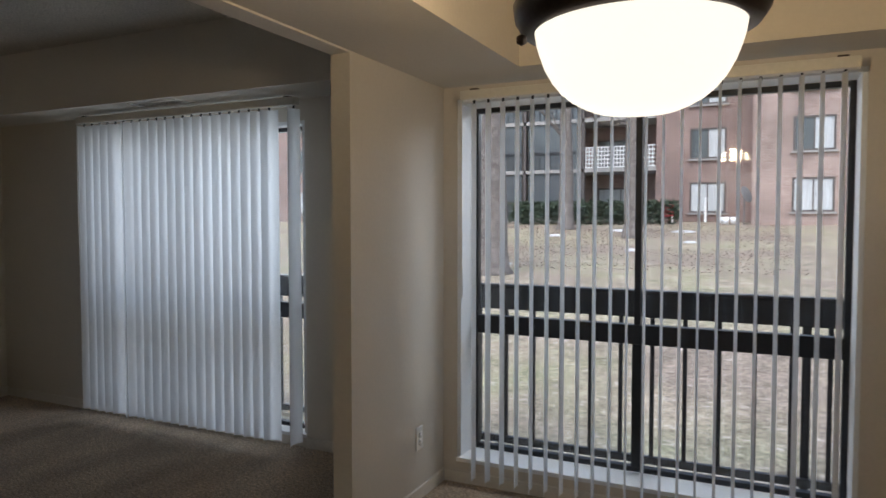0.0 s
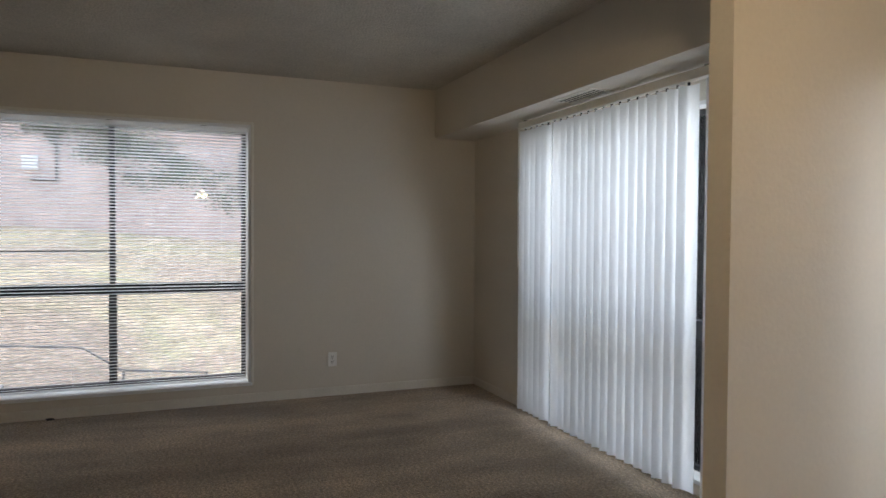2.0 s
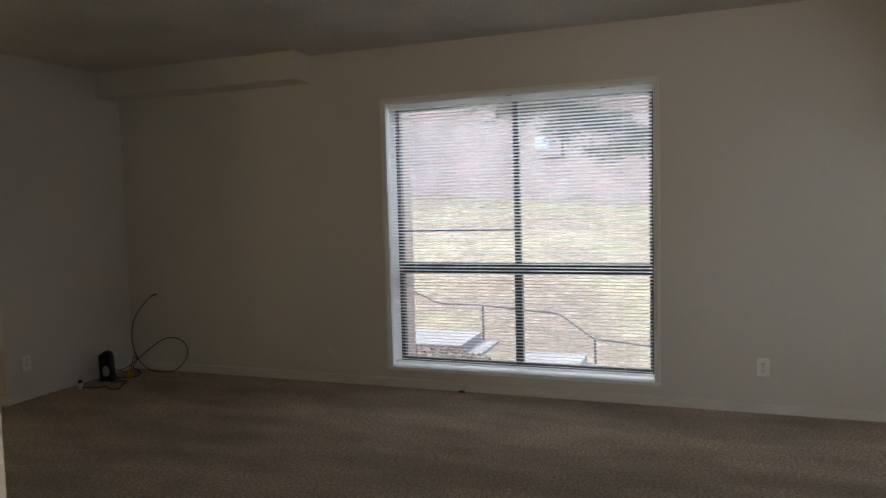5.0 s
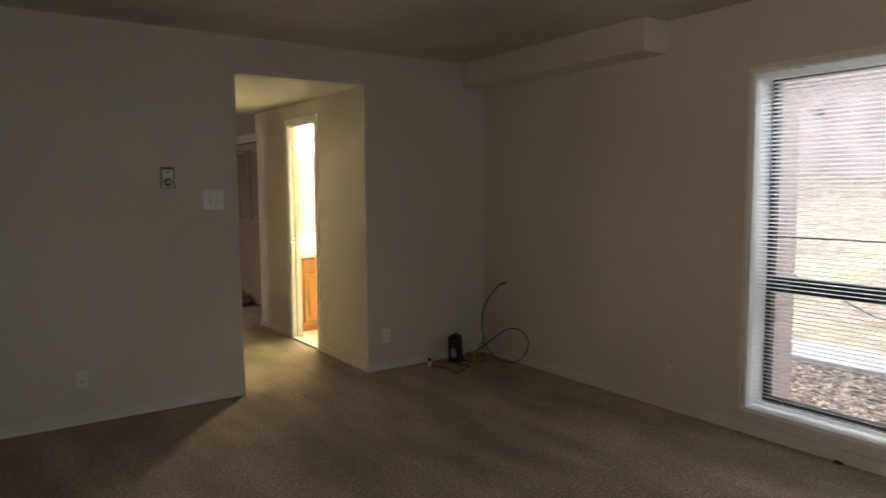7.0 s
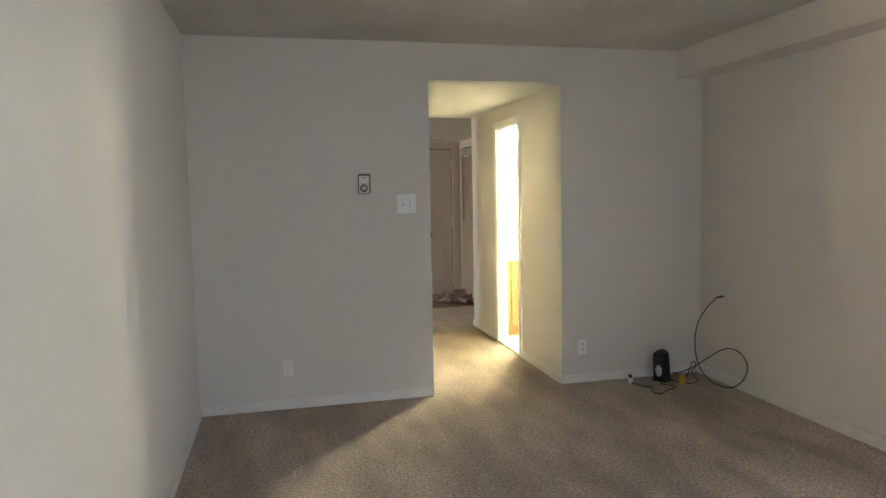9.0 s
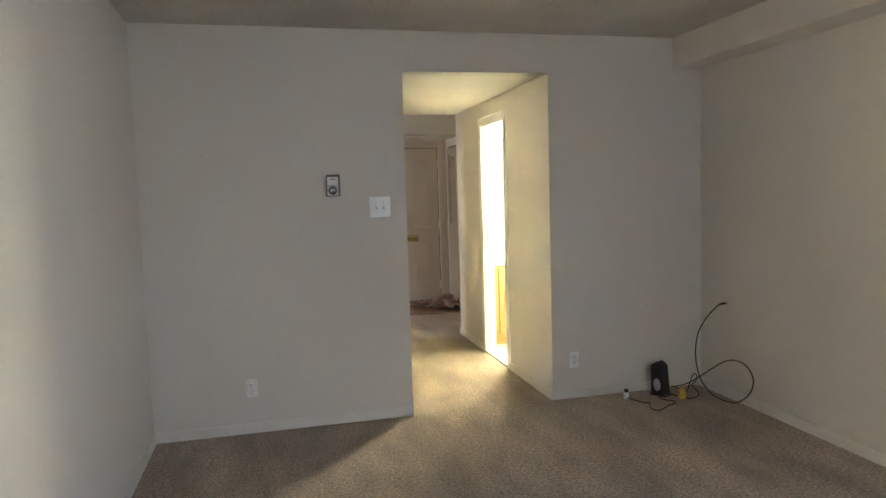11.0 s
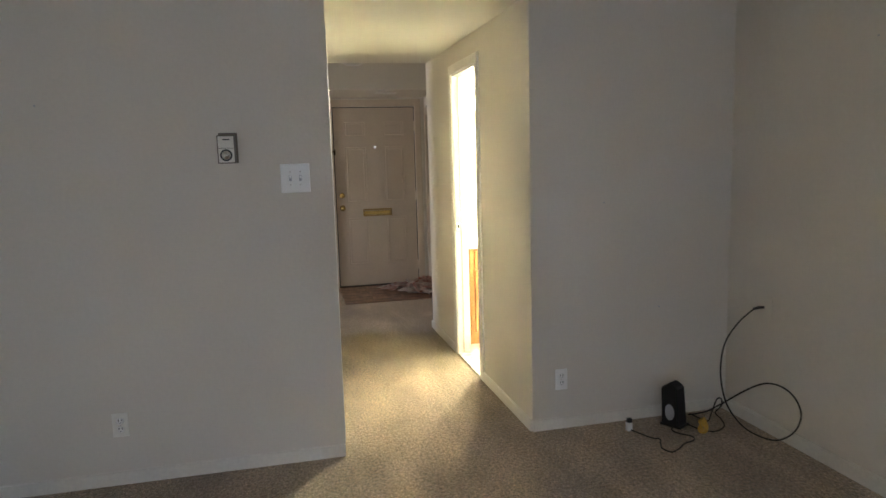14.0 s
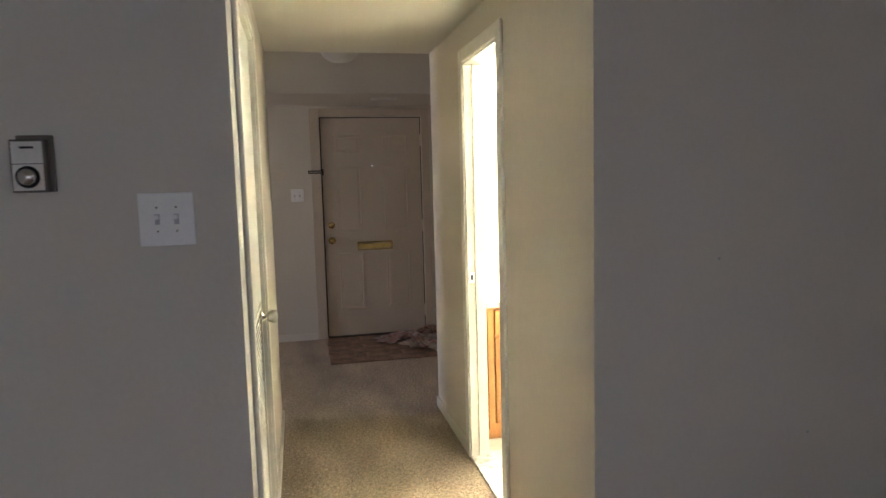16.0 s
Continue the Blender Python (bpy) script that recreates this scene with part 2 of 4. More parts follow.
M_VINYL = two_tone("vinyl_tile", (0.12, 0.06, 0.04), (0.30, 0.17, 0.10), 9, 0.35, 0, 0.4, 0.6, 40)
M_BLACK = material("black_aluminium", (0.016, 0.018, 0.022), 0.4, 0.2, 8, 90, metal=0.0)
M_RAIL = material("black_railing_paint", (0.018, 0.018, 0.022), 0.45, 0.25, 5, 60)
M_WHITEWIN = material("white_window_frame", (0.86, 0.87, 0.87), 0.4, 0.04, 6, 60)
M_VANE = translucent("vinyl_vane", (0.82, 0.835, 0.85), 0.58)
M_MINI = translucent("mini_blind_slat", (0.93, 0.93, 0.93), 0.82, 0.4)
M_GLASS = glass("window_glass")
M_PLATE = material("white_plastic", (0.88, 0.87, 0.84), 0.35, 0.03, 10)
M_DARK = material("dark_slot", (0.03, 0.03, 0.03), 0.6, 0.1)
M_BEIGE = material("thermostat_metal", (0.16, 0.135, 0.105), 0.4, 0.12, 20, metal=0.2)
M_THERMO = material("thermostat_cover", (0.78, 0.75, 0.68), 0.4, 0.05, 20)
M_BRASS = material("brass", (0.50, 0.36, 0.12), 0.22, 0.15, 25, metal=1.0)
M_CHROME = material("chrome", (0.75, 0.74, 0.72), 0.15, 0.05, 20, metal=1.0)
M_BRONZE = material("oiled_bronze", (0.055, 0.04, 0.032), 0.35, 0.25, 15, metal=0.7)
M_BOWL = glowing("lit_alabaster_glass", (1.0, 0.92, 0.76), 0.56)
M_DAYLENS = glowing("daylit_lens", (0.9, 0.95, 1.0), 0.25)
M_KNOB = material("cloudy_acrylic", (0.82, 0.80, 0.74), 0.12, 0.06, 30)
M_BULB = glowing("lit_bulb_glass", (0.98, 0.90, 0.58), 54.0)
M_DOME = material("frosted_glass", (0.60, 0.58, 0.54), 0.3, 0.04, 8)
M_OAK = material("oak_veneer", (0.50, 0.22, 0.06), 0.4, 0.22, 5, 40, 0.0008, stretch=(9, 9, 0.8))
M_COUNTER = material("cultured_marble", (0.80, 0.78, 0.73), 0.2, 0.04, 6)
M_MODEM = material("black_plastic", (0.012, 0.012, 0.016), 0.35, 0.2, 20)
M_GREY = material("grey_plastic", (0.45, 0.45, 0.47), 0.4, 0.05, 20)
M_CABLE = material("black_cable", (0.008, 0.007, 0.006), 0.6, 0.1, 30)
M_YELLOW = material("yellow_sleeve", (0.62, 0.36, 0.05), 0.5, 0.1, 30)
M_PAPER = two_tone("newsprint", (0.72, 0.58, 0.52), (0.55, 0.22, 0.17), 26, 0.9, 0, 0.52, 0.62, 60)
M_PAPER2 = two_tone("plain_newsprint", (0.78, 0.72, 0.66), (0.35, 0.28, 0.25), 30, 0.9, 0, 0.55, 0.7, 80)
M_REDBRICK = brickwork("red_brick", (0.30, 0.185, 0.16), (0.21, 0.125, 0.11), (0.46, 0.40, 0.37))
M_PINKBRICK = brickwork("pink_brick", (0.40, 0.285, 0.25), (0.28, 0.185, 0.165), (0.52, 0.46, 0.42))
M_BRICK = material("brick_face", (0.50, 0.36, 0.32), 0.9, 0.28, 12, 120, 0.002, island=0.35)
M_MORTAR = material("mortar", (0.48, 0.43, 0.39), 0.95, 0.1, 10)
M_PALEBRICK = brickwork("pale_pink_brick", (0.66, 0.48, 0.43), (0.58, 0.41, 0.365), (0.62, 0.54, 0.51))
M_GRASS = turf("winter_turf")
M_LITTER = two_tone("leaf_litter", (0.37, 0.29, 0.245), (0.28, 0.215, 0.18), 4, 1.0, 0.03, 0.4, 0.6, 18)
M_GALV = material("weathered_rail_paint", (0.16, 0.16, 0.165), 0.6, 0.2, 8, 60)
M_CONCRETE = material("concrete", (0.36, 0.35, 0.34), 0.9, 0.14, 2, 60, 0.002)
M_BARK = two_tone("bark", (0.15, 0.13, 0.12), (0.24, 0.215, 0.20), 7, 1.0, 0.03, 0.4, 0.6, 24)
M_LEAF = material("evergreen_leaf", (0.12, 0.15, 0.095), 0.6, 0.4, 3, 60, island=0.3)
M_HEDGE = material("hedge_leaf", (0.045, 0.07, 0.04), 0.7, 0.4, 3, 60, island=0.3)
M_DKFRAME = material("brown_window_frame", (0.10, 0.085, 0.08), 0.5, 0.1)
M_CURTAIN = material("curtain", (0.55, 0.58, 0.60), 0.8, 0.3, 3, 40, stretch=(6, 6, 0.3))
M_DKGLASS = material("dark_window_glass", (0.10, 0.115, 0.125), 0.08, 0.2, 1)
M_RED = material("red_plastic", (0.55, 0.03, 0.05), 0.4, 0.1)
M_ROOF = material("roof_shingle", (0.07, 0.065, 0.06), 0.9, 0.2, 6)
M_MIRROR = material("mirror_silver", (0.85, 0.86, 0.86), 0.03, 0.0, 5, metal=1.0)
M_SNOW = material("old_snow", (0.62, 0.63, 0.65), 0.8, 0.06, 8)


# ---- mesh helpers ----
def box(bm, x0, x1, y0, y1, z0, z1, bevel=0.0):
    vs = [bm.verts.new((x, y, z)) for z in (z0, z1) for x, y in ((x0, y0), (x1, y0), (x1, y1), (x0, y1))]
    fs = [bm.faces.new([vs[i] for i in q]) for q in ((3, 2, 1, 0), (4, 5, 6, 7), (0, 1, 5, 4), (1, 2, 6, 5), (2, 3, 7, 6), (3, 0, 4, 7))]
    if bevel:
        es = list({e for f in fs for e in f.edges})
        bmesh.ops.bevel(bm, geom=es, offset=bevel, segments=2, affect="EDGES", profile=0.5)
    return bm


def boxes(*rows, bevel=0.0):
    bm = bmesh.new()
    for r in rows:
        box(bm, *r, bevel=bevel)
    return bm


def ring_tube(bm, path, radii, sides=10, cap=True):
    """A tube along a list of points with a radius at each."""
    rings = []
    pts = [Vector(p) for p in path]
    for i, p in enumerate(pts):
        d = (pts[min(i + 1, len(pts) - 1)] - pts[max(i - 1, 0)]).normalized()
        u = d.orthogonal().normalized() if i == 0 else (rings_u - d * rings_u.dot(d)).normalized()
        rings_u = u
        v = d.cross(u)
        r = radii[i] if hasattr(radii, "__len__") else radii
        rings.append([bm.verts.new(p + (u * math.cos(a) + v * math.sin(a)) * r) for a in (2 * math.pi * k / sides for k in range(sides))])
    for a, b in zip(rings, rings[1:]):
        for k in range(sides):
            f = bm.faces.new((a[k], a[(k + 1) % sides], b[(k + 1) % sides], b[k]))
            f.smooth = True
    if cap:
        bm.faces.new(rings[0][::-1])
        bm.faces.new(rings[-1])
    return bm


def lathe(profile, m=Matrix.Identity(4), sides=32):
    """A turned body from (radius, height) pairs."""
    bm = bmesh.new()
    rings = []
    for r, z in profile:
        if r < 1e-5:
            rings.append([bm.verts.new(m @ Vector((0, 0, z)))])
        else:
            rings.append([bm.verts.new(m @ Vector((r * math.cos(2 * math.pi * k / sides), r * math.sin(2 * math.pi * k / sides), z))) for k in range(sides)])
    for a, b in zip(rings, rings[1:]):
        for k in range(sides):
            q = [a[k % len(a)], a[(k + 1) % len(a)], b[(k + 1) % len(b)], b[k % len(b)]]
            q = list(dict.fromkeys(q))
            if len(q) > 2:
                f = bm.faces.new(q)
                f.smooth = True
    bmesh.ops.recalc_face_normals(bm, faces=bm.faces)
    return bm


def mesh_of(name, bm, mat):
    me = bpy.data.meshes.new(name)
    bm.normal_update()
    bm.to_mesh(me)
    bm.free()
    me.materials.append(mat)
    return me


def part(name, bm, mat, parent=None, label=""):
    ob = new(name, mesh_of(name, bm, mat))
    if parent is not None:
        ob.parent = parent
        ob.matrix_parent_inverse = parent.matrix_world.inverted() if parent.parent is None else Matrix.Identity(4)
    return tagged(ob, label)


def structure(name, bm, mat, label, category="wall"):
    return tagged(part(name, bm, mat), label, category, kind="structure")


def thing(name, place, label, category, group="", turn=0.0):
    ob = new(name)
    ob.empty_display_size = 0.05
    ob.matrix_world = pose(*place, 0, 0, turn)
    return tagged(ob, label, category, group)


def local(name, bm, mat, parent, label=""):
    """A part whose mesh is given in its parent's own coordinates."""
    ob = new(name, mesh_of(name, bm, mat))
    ob.parent = parent
    return tagged(ob, label)


def shared(name, me, parent, m):
    ob = new(name, me)
    ob.parent = parent
    ob.matrix_basis = m
    return ob


# ---- plan ----
WX, EX = -5.21, -1.455          # living room, west and east faces
NY, SY = 6.22, 0.0              # living room, north and south faces
DY = 6.13                       # dining wall, inner face
OUT_N, OUT_W = 6.46, -5.45
H, HALL_H, DIN_H = 2.487, 2.232, 2.05
HW, HE, HALL_END = -4.042, -3.052, -2.372
FOY_S, FOY_W = -4.495, -4.475
PW, PE = -1.46, -1.368         # partition faces
DE = 1.9                        # dining and kitchen east wall
T = 0.12
TB = 0.088                      # thin wall to the bathroom

# floors
structure("floor", boxes((WX - .3, DE + .1, FOY_S - .1, OUT_N, -0.25, 0.0)), M_CARPET, "beige-brown cut pile carpet, worn and vacuumed in streaks", "carpet")
# walls
structure("wall_west", boxes((OUT_W, WX, -2.4, 2.45, 0, H), (OUT_W, WX, 4.357, OUT_N, 0, H), (OUT_W, WX, 2.45, 4.357, 0, 0.13), (OUT_W, WX, 2.45, 4.357, 2.102, H)), M_WALL, "beige painted plaster wall with a large window")
structure("wall_north", boxes((WX, -4.13, NY, OUT_N, 0, H), (-2.32, PW, NY, OUT_N, 0, H), (-4.13, -2.32, NY, OUT_N, 0, 0.06), (-4.13, -2.32, NY, OUT_N, 1.96, H)), M_WALL, "beige painted plaster wall behind vertical blinds")
structure("wall_dining_north", boxes((PE, -1.29, DY, OUT_N, 0, H), (0.512, DE, DY, OUT_N, 0, H), (-1.29, 0.512, DY, OUT_N, 0, 0.11), (-1.29, 0.512, DY, OUT_N, 1.985, H)), M_WALL, "warm beige painted dining wall with a wide window")
structure("wall_stub", boxes((PW, PE, 5.255, OUT_N, 0, H)), M_WALL, "short beige partition between dining area and living room")
structure("wall_partition", boxes((EX, PE, -T, 3.43, 0, H)), M_WALL, "plain beige painted partition wall")
structure("beam_opening", boxes((PW, PE, 3.43, 5.255, DIN_H - .008, H)), M_WALL, "beige painted header over the wide opening", "beam")
structure("wall_south", boxes((HE, EX, -T, SY, 0, H), (HW, HE, -T, SY, HALL_H, H), (WX, HW, -T, SY, 0, H)), M_WALL, "beige painted wall with the hall opening")
structure("wall_hall_east", boxes((HE, HE + T, -0.215, -T, 0, H), (HE, HE + T, HALL_END, -1.02, 0, H), (HE, HE + T, -1.02, -0.215, 2.04, H)), M_WALL, "beige hall wall with a closet door")
structure("wall_hall_west", boxes((HW - TB, HW, -0.915, -T, 0, H), (HW - TB, HW, HALL_END, -1.51, 0, H), (HW - TB, HW, -1.51, -0.915, 2.035, H)), M_WALL, "beige hall wall with the bathroom doorway")
structure("wall_foyer_south", boxes((FOY_W, -4.36, FOY_S - .12, FOY_S, 0, H), (-3.42, DE, FOY_S - .12, FOY_S, 0, H), (-4.36, -3.42, FOY_S - .12, FOY_S, 2.045, H)), M_WALL, "beige painted entry wall around the front door")
structure("wall_foyer_west", boxes((FOY_W - T, FOY_W, FOY_S, HALL_END - T, 0, H)), M_WALL, "beige painted entry side wall")
structure("wall_foyer_north", boxes((HE + T, EX, HALL_END, HALL_END + T, 0, H)), M_WALL, "plain beige wall behind the closet")
structure("wall_closet", boxes((HE + .8, HE + .92, HALL_END + T, -T, 0, H)), M_WALL, "plain closet wall")
structure("wall_bath_south", boxes((WX, HW - TB, -2.30, -2.18, 0, H), (FOY_W - T, HW - TB, HALL_END - T, -2.30, 0, H)), M_BATH, "pale painted bathroom wall over the vanity")
# the gap in this wall is for the added kitchen lamp, out of view
structure("wall_east", boxes((DE, DE + T, FOY_S - .12, -3.9, 0, H), (DE, DE + T, -2.6, OUT_N, 0, H), (DE, DE + T, -3.9, -2.6, 0, .95), (DE, DE + T, -3.9, -2.6, 2.05, H)), M_WALL, "plain beige wall")
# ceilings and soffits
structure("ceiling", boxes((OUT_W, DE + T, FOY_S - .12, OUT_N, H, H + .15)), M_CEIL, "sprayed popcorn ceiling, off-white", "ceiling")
structure("ceiling_hall", boxes((HW, HE, HALL_END, -T, HALL_H, H)), M_SMOOTH, "smooth cream hall ceiling", "ceiling")
structure("ceiling_bath", boxes((WX, HW - TB, -2.18, -T, 2.30, 2.36)), M_BATH, "smooth white bathroom ceiling", "ceiling")
structure("soffit_north", boxes((WX, PW, 5.85, NY, 2.088, H)), M_WALL, "boxed beige soffit above the vertical blinds", "soffit")
structure("soffit_west", boxes((WX, -4.985, SY, 1.865, 2.283, H)), M_WALL, "short boxed beige soffit along the wall", "soffit")
structure("soffit_foyer", boxes((FOY_W, DE, FOY_S, -3.62, 2.147, H)), M_WALL, "boxed beige soffit above the front door", "soffit")
structure("soffit_dining", boxes((PE, DE, 5.82, DY, DIN_H, H), (PE, -0.85, 0.0, 5.82, DIN_H, H)), M_WALL, "boxed beige soffit around the dining ceiling", "soffit")


def baseboard(x0, x1, y0, y1):
    bm = boxes((x0, x1, y0, y1, 0, 0.066))
    bmesh.ops.bevel(bm, geom=[e for e in bm.edges if all(v.co.z > .06 for v in e.verts)], offset=0.006, segments=2, affect="EDGES")
    structure("baseboard", bm, M_BASE, "cream painted wooden baseboard with a rounded top", "baseboard")


B = 0.013
baseboard(WX, WX + .028, SY + B, NY)
baseboard(WX + .028, -4.13, NY - B, NY)
baseboard(-2.32, PW, NY - B, NY)
baseboard(HE, EX, SY, SY + B)
baseboard(WX, HW, SY, SY + B)
baseboard(EX - B, EX, SY + B, 3.43)
baseboard(PW - B, PW, 5.255, NY - B)
baseboard(PE, PE + B, 5.255, DY)
baseboard(PE + B, DE, DY - B, DY)
baseboard(HW, HW + B, -0.853, SY)
baseboard(HW, HW + B, HALL_END, -1.574)
baseboard(HE - B, HE, HALL_END, -1.09)
baseboard(-3.33, DE, FOY_S, FOY_S + B)
baseboard(FOY_W, FOY_W + B, FOY_S + B, HALL_END - T)


# ---- windows ----
def window_ns(name, x0, x1, yi, yo, z0, z1, mull, rail0, rail1, label):
    """A black aluminium slider window in a wall that runs along x: white reveal, frame, mullions, panes."""
    w = thing(name, ((x0 + x1) / 2, yo - .1, z0), label, "window")
    w["kind"] = "structure"
    s = 0.022
    yf = yo - 0.16
    for nm, bx in (("reveal", (x0, x0 + s, yi + .002, yf, z0 + s, z1 - s)), ("reveal", (x1 - s, x1, yi + .002, yf, z0 + s, z1 - s)), ("reveal", (x0, x1, yi + .002, yf, z1 - s, z1)), ("window_sill", (x0, x1, yi - .014, yf, z0, z0 + s))):
        part(nm, boxes(bx, bevel=.003), M_WHITEWIN, w, "white painted window trim")
    f = 0.026
    a0, a1, c0, c1 = x0 + s, x1 - s, z0 + s, z1 - s
    yb = yf + .045
    for nm, bx in (("frame_side", (a0, a0 + f, yf, yb, c0, c1)), ("frame_side", (a1 - f, a1, yf, yb, c0, c1)), ("frame_head", (a0 + f, a1 - f, yf, yb, c1 - f, c1)), ("frame_foot", (a0 + f, a1 - f, yf, yb, c0, c0 + f)),
                   ("mullion", (mull - .023, mull + .023, yf - .004, yb, c0 + f, rail0)), ("mullion", (mull - .015, mull + .015, yf - .004, yb, rail1, c1 - f)), ("rail", (a0 + f, a1 - f, yf - .008, yb, rail0, rail1))):
        part(nm, boxes(bx, bevel=.004), M_BLACK, w)
    for u0, u1 in ((a0 + f, mull - .015), (mull + .015, a1 - f)):
        for v0, v1 in ((c0 + f, rail0), (rail1, c1 - f)):
            p = part("pane", boxes((u0, u1, yf + .026, yf + .030, v0, v1)), M_GLASS, w, "clear window glass")
            p.visible_shadow = False
    part("latch", boxes((a0 + .01, a0 + .03, yf - .02, yf, rail0 - .07, rail0 + .03), bevel=.004), M_BLACK, w)
    return w


window_ns("window_1", -1.29, 0.512, DY, OUT_N, 0.11, 1.985, -0.405, 0.765, 0.86, "wide black aluminium window with white reveal, low to the floor")
window_ns("window_2", -4.13, -2.32, NY, OUT_N, 0.06, 1.96, -3.22, 0.765, 0.86, "wide black aluminium window behind closed vertical blinds")


def window_west():
    w = thing("window_3", (WX - .1, 3.4, 0.13), "square black aluminium window with white sill and mini blinds", "window")
    w["kind"] = "structure"
    y0, y1, z0, z1, s, xf = 2.45, 4.357, 0.13, 2.102, 0.02, -5.388
    xb = xf - .055
    for nm, bx in (("reveal", (xf, WX - .002, y0, y0 + s, z0 + s, z1 - s)), ("reveal", (xf, WX - .002, y1 - s, y1, z0 + s, z1 - s)), ("reveal", (xf, WX - .002, y0, y1, z1 - s, z1)), ("window_sill", (xf, WX + .014, y0 - .01, y1 + .01, z0 - .004, z0 + s))):
        part(nm, boxes(bx, bevel=.003), M_WHITEWIN, w, "white painted window trim")
    # thin casing bead round the opening
    for bx in ((WX, WX + .008, y0 - .02, y0, z0, z1 + .02), (WX, WX + .008, y1, y1 + .02, z0, z1 + .02), (WX, WX + .008, y0, y1, z1, z1 + .02)):
        part("bead", boxes(bx, bevel=.002), M_TRIM, w)
    f = 0.032
    a0, a1, c0, c1 = y0 + s, y1 - s, z0 + s, z1 - s
    for nm, bx in (("frame_side", (xb, xf, a0, a0 + f, c0, c1)), ("frame_side", (xb, xf, a1 - f, a1, c0, c1)), ("frame_head", (xb, xf, a0 + f, a1 - f, c1 - f, c1)), ("frame_foot", (xb, xf, a0 + f, a1 - f, c0, c0 + f)),
                   ("mullion", (xb, xf + .004, 3.372, 3.424, c0 + f, .826)), ("mullion", (xb, xf + .004, 3.378, 3.418, .910, c1 - f)), ("rail", (xb, xf + .008, a0 + f, a1 - f, .826, .910))):
        part(nm, boxes(bx, bevel=.004), M_BLACK, w)
    for u0, u1 in ((a0 + f, 3.378), (3.418, a1 - f)):
        for v0, v1 in ((c0 + f, .826), (.910, c1 - f)):
            p = part("pane", boxes((xf - .03, xf - .026, u0, u1, v0, v1)), M_GLASS, w, "clear window glass")
            p.visible_shadow = False
    part("sash_bar", boxes((xb, xf - .034, a0 + f, 3.378, 1.143, 1.152)), M_BLACK, w)


window_west()

# mini blind in the west window
mini = thing("mini_blind", (-5.255, 3.402, 2.038), "white aluminium mini blind, slats open, lowered to the sill", "blind")
part("headrail", boxes((-5.282, -5.245, 2.475, 4.332, 2.047, 2.080), bevel=.003), M_MINI, mini)
part("bottom_rail", boxes((-5.275, -5.25, 2.478, 4.330, 0.170, 0.186), bevel=.004), M_MINI, mini)
bm = bmesh.new()
L, Wd = 1.852, 0.024
for k, (u, v) in enumerate(((-.5, 0), (-.17, .0022), (.17, .0022), (.5, 0))):
    for s in (-1, 1):
        bm.verts.new((u * Wd, s * L / 2, v))
bm.verts.ensure_lookup_table()
for k in range(3):
    f = bm.faces.new((bm.verts[2 * k], bm.verts[2 * k + 1], bm.verts[2 * k + 3], bm.verts[2 * k + 2]))
    f.smooth = True
slat = mesh_of("slat", bm, M_MINI)
rng = random.Random(4)
n = 81
for i in range(n):
    z = 0.198 + (2.042 - 0.198) * i / (n - 1)
    shared("slat", slat, mini, pose(-0.0075, 0.0, z - 2.038, rng.uniform(-.03, .03), rng.uniform(-.4, .4) - 19, 0))
for y in (2.66, 3.15, 3.66, 4.15):
    for x in (-5.2765, -5.2485):
        part("ladder_cord", boxes((x - .0004, x + .0004, y - .0004, y + .0004, 0.182, 2.05)), M_MINI, mini)
bm = bmesh.new()
ring_tube(bm, [(-5.236, 2.56, 2.02), (-5.235, 2.562, 1.6), (-5.234, 2.565, 1.25)], 0.004, 6)
part("tilt_wand", bm, M_GREY, mini, "clear plastic tilt wand")
for y in (2.70, 3.39, 4.02):
    part("bracket", boxes((-5.285, -5.240, y - .02, y + .02, 2.080, 2.0818)), M_BRONZE, mini)


# vertical blinds
def vane_mesh(length, width, sag):
    bm = bmesh.new()
    cols = 7
    rows_ = (0, -length * .5, -length + .02, -length)
    g = [[bm.verts.new(((c / (cols - 1) - .5) * width, sag * (1 - (2 * c / (cols - 1) - 1) ** 2), z)) for c in range(cols)] for z in rows_]
    for r in range(len(rows_) - 1):
        for c in range(cols - 1):
            f = bm.faces.new((g[r][c], g[r][c + 1], g[r + 1][c + 1], g[r + 1][c]))
            f.smooth = True
    return mesh_of("vane", bm, M_VANE)


def vertical_blind(x0, x1, y, ztop, zbot, angles, label, rail, wand, width=0.089, sag=0.010, last=0.0):
    v = thing("vertical_blind", ((x0 + x1) / 2, y, ztop), label, "blind")
    part("headrail", boxes((rail[0], rail[1], y - .028, y + .022, ztop + .012, ztop + .058), bevel=.004), M_TRIM, v)
    me = vane_mesh(ztop - zbot, width, sag)
    clip = mesh_of("carrier", boxes((-.005, .005, -.004, .004, -.002, .014)), M_DARK)
    k = len(angles)
    for i, a in enumerate(angles):
        x = x0 + (x1 - x0 - last) * i / (k - 1) + (last if i == k - 1 else 0)
        shared("vane", me, v, pose(x - (x0 + x1) / 2, 0, 0, 0, 0, a))
        shared("carrier", clip, v, pose(x - (x0 + x1) / 2, 0, -.002))
    bm = bmesh.new()
    ring_tube(bm, [(wand, y - .04, ztop + .01), (wand, y - .042, ztop - .45), (wand + .004, y - .04, ztop - .95)], 0.0035, 6)
    part("tilt_wand", bm, M_PLATE, v)
    for bx in (rail[0] + .05, rail[1] - .08):
        part("bracket", boxes((bx, bx + .04, y - .02, y + .02, ztop + .058, ztop + .066)), M_BRONZE, v)
    return v


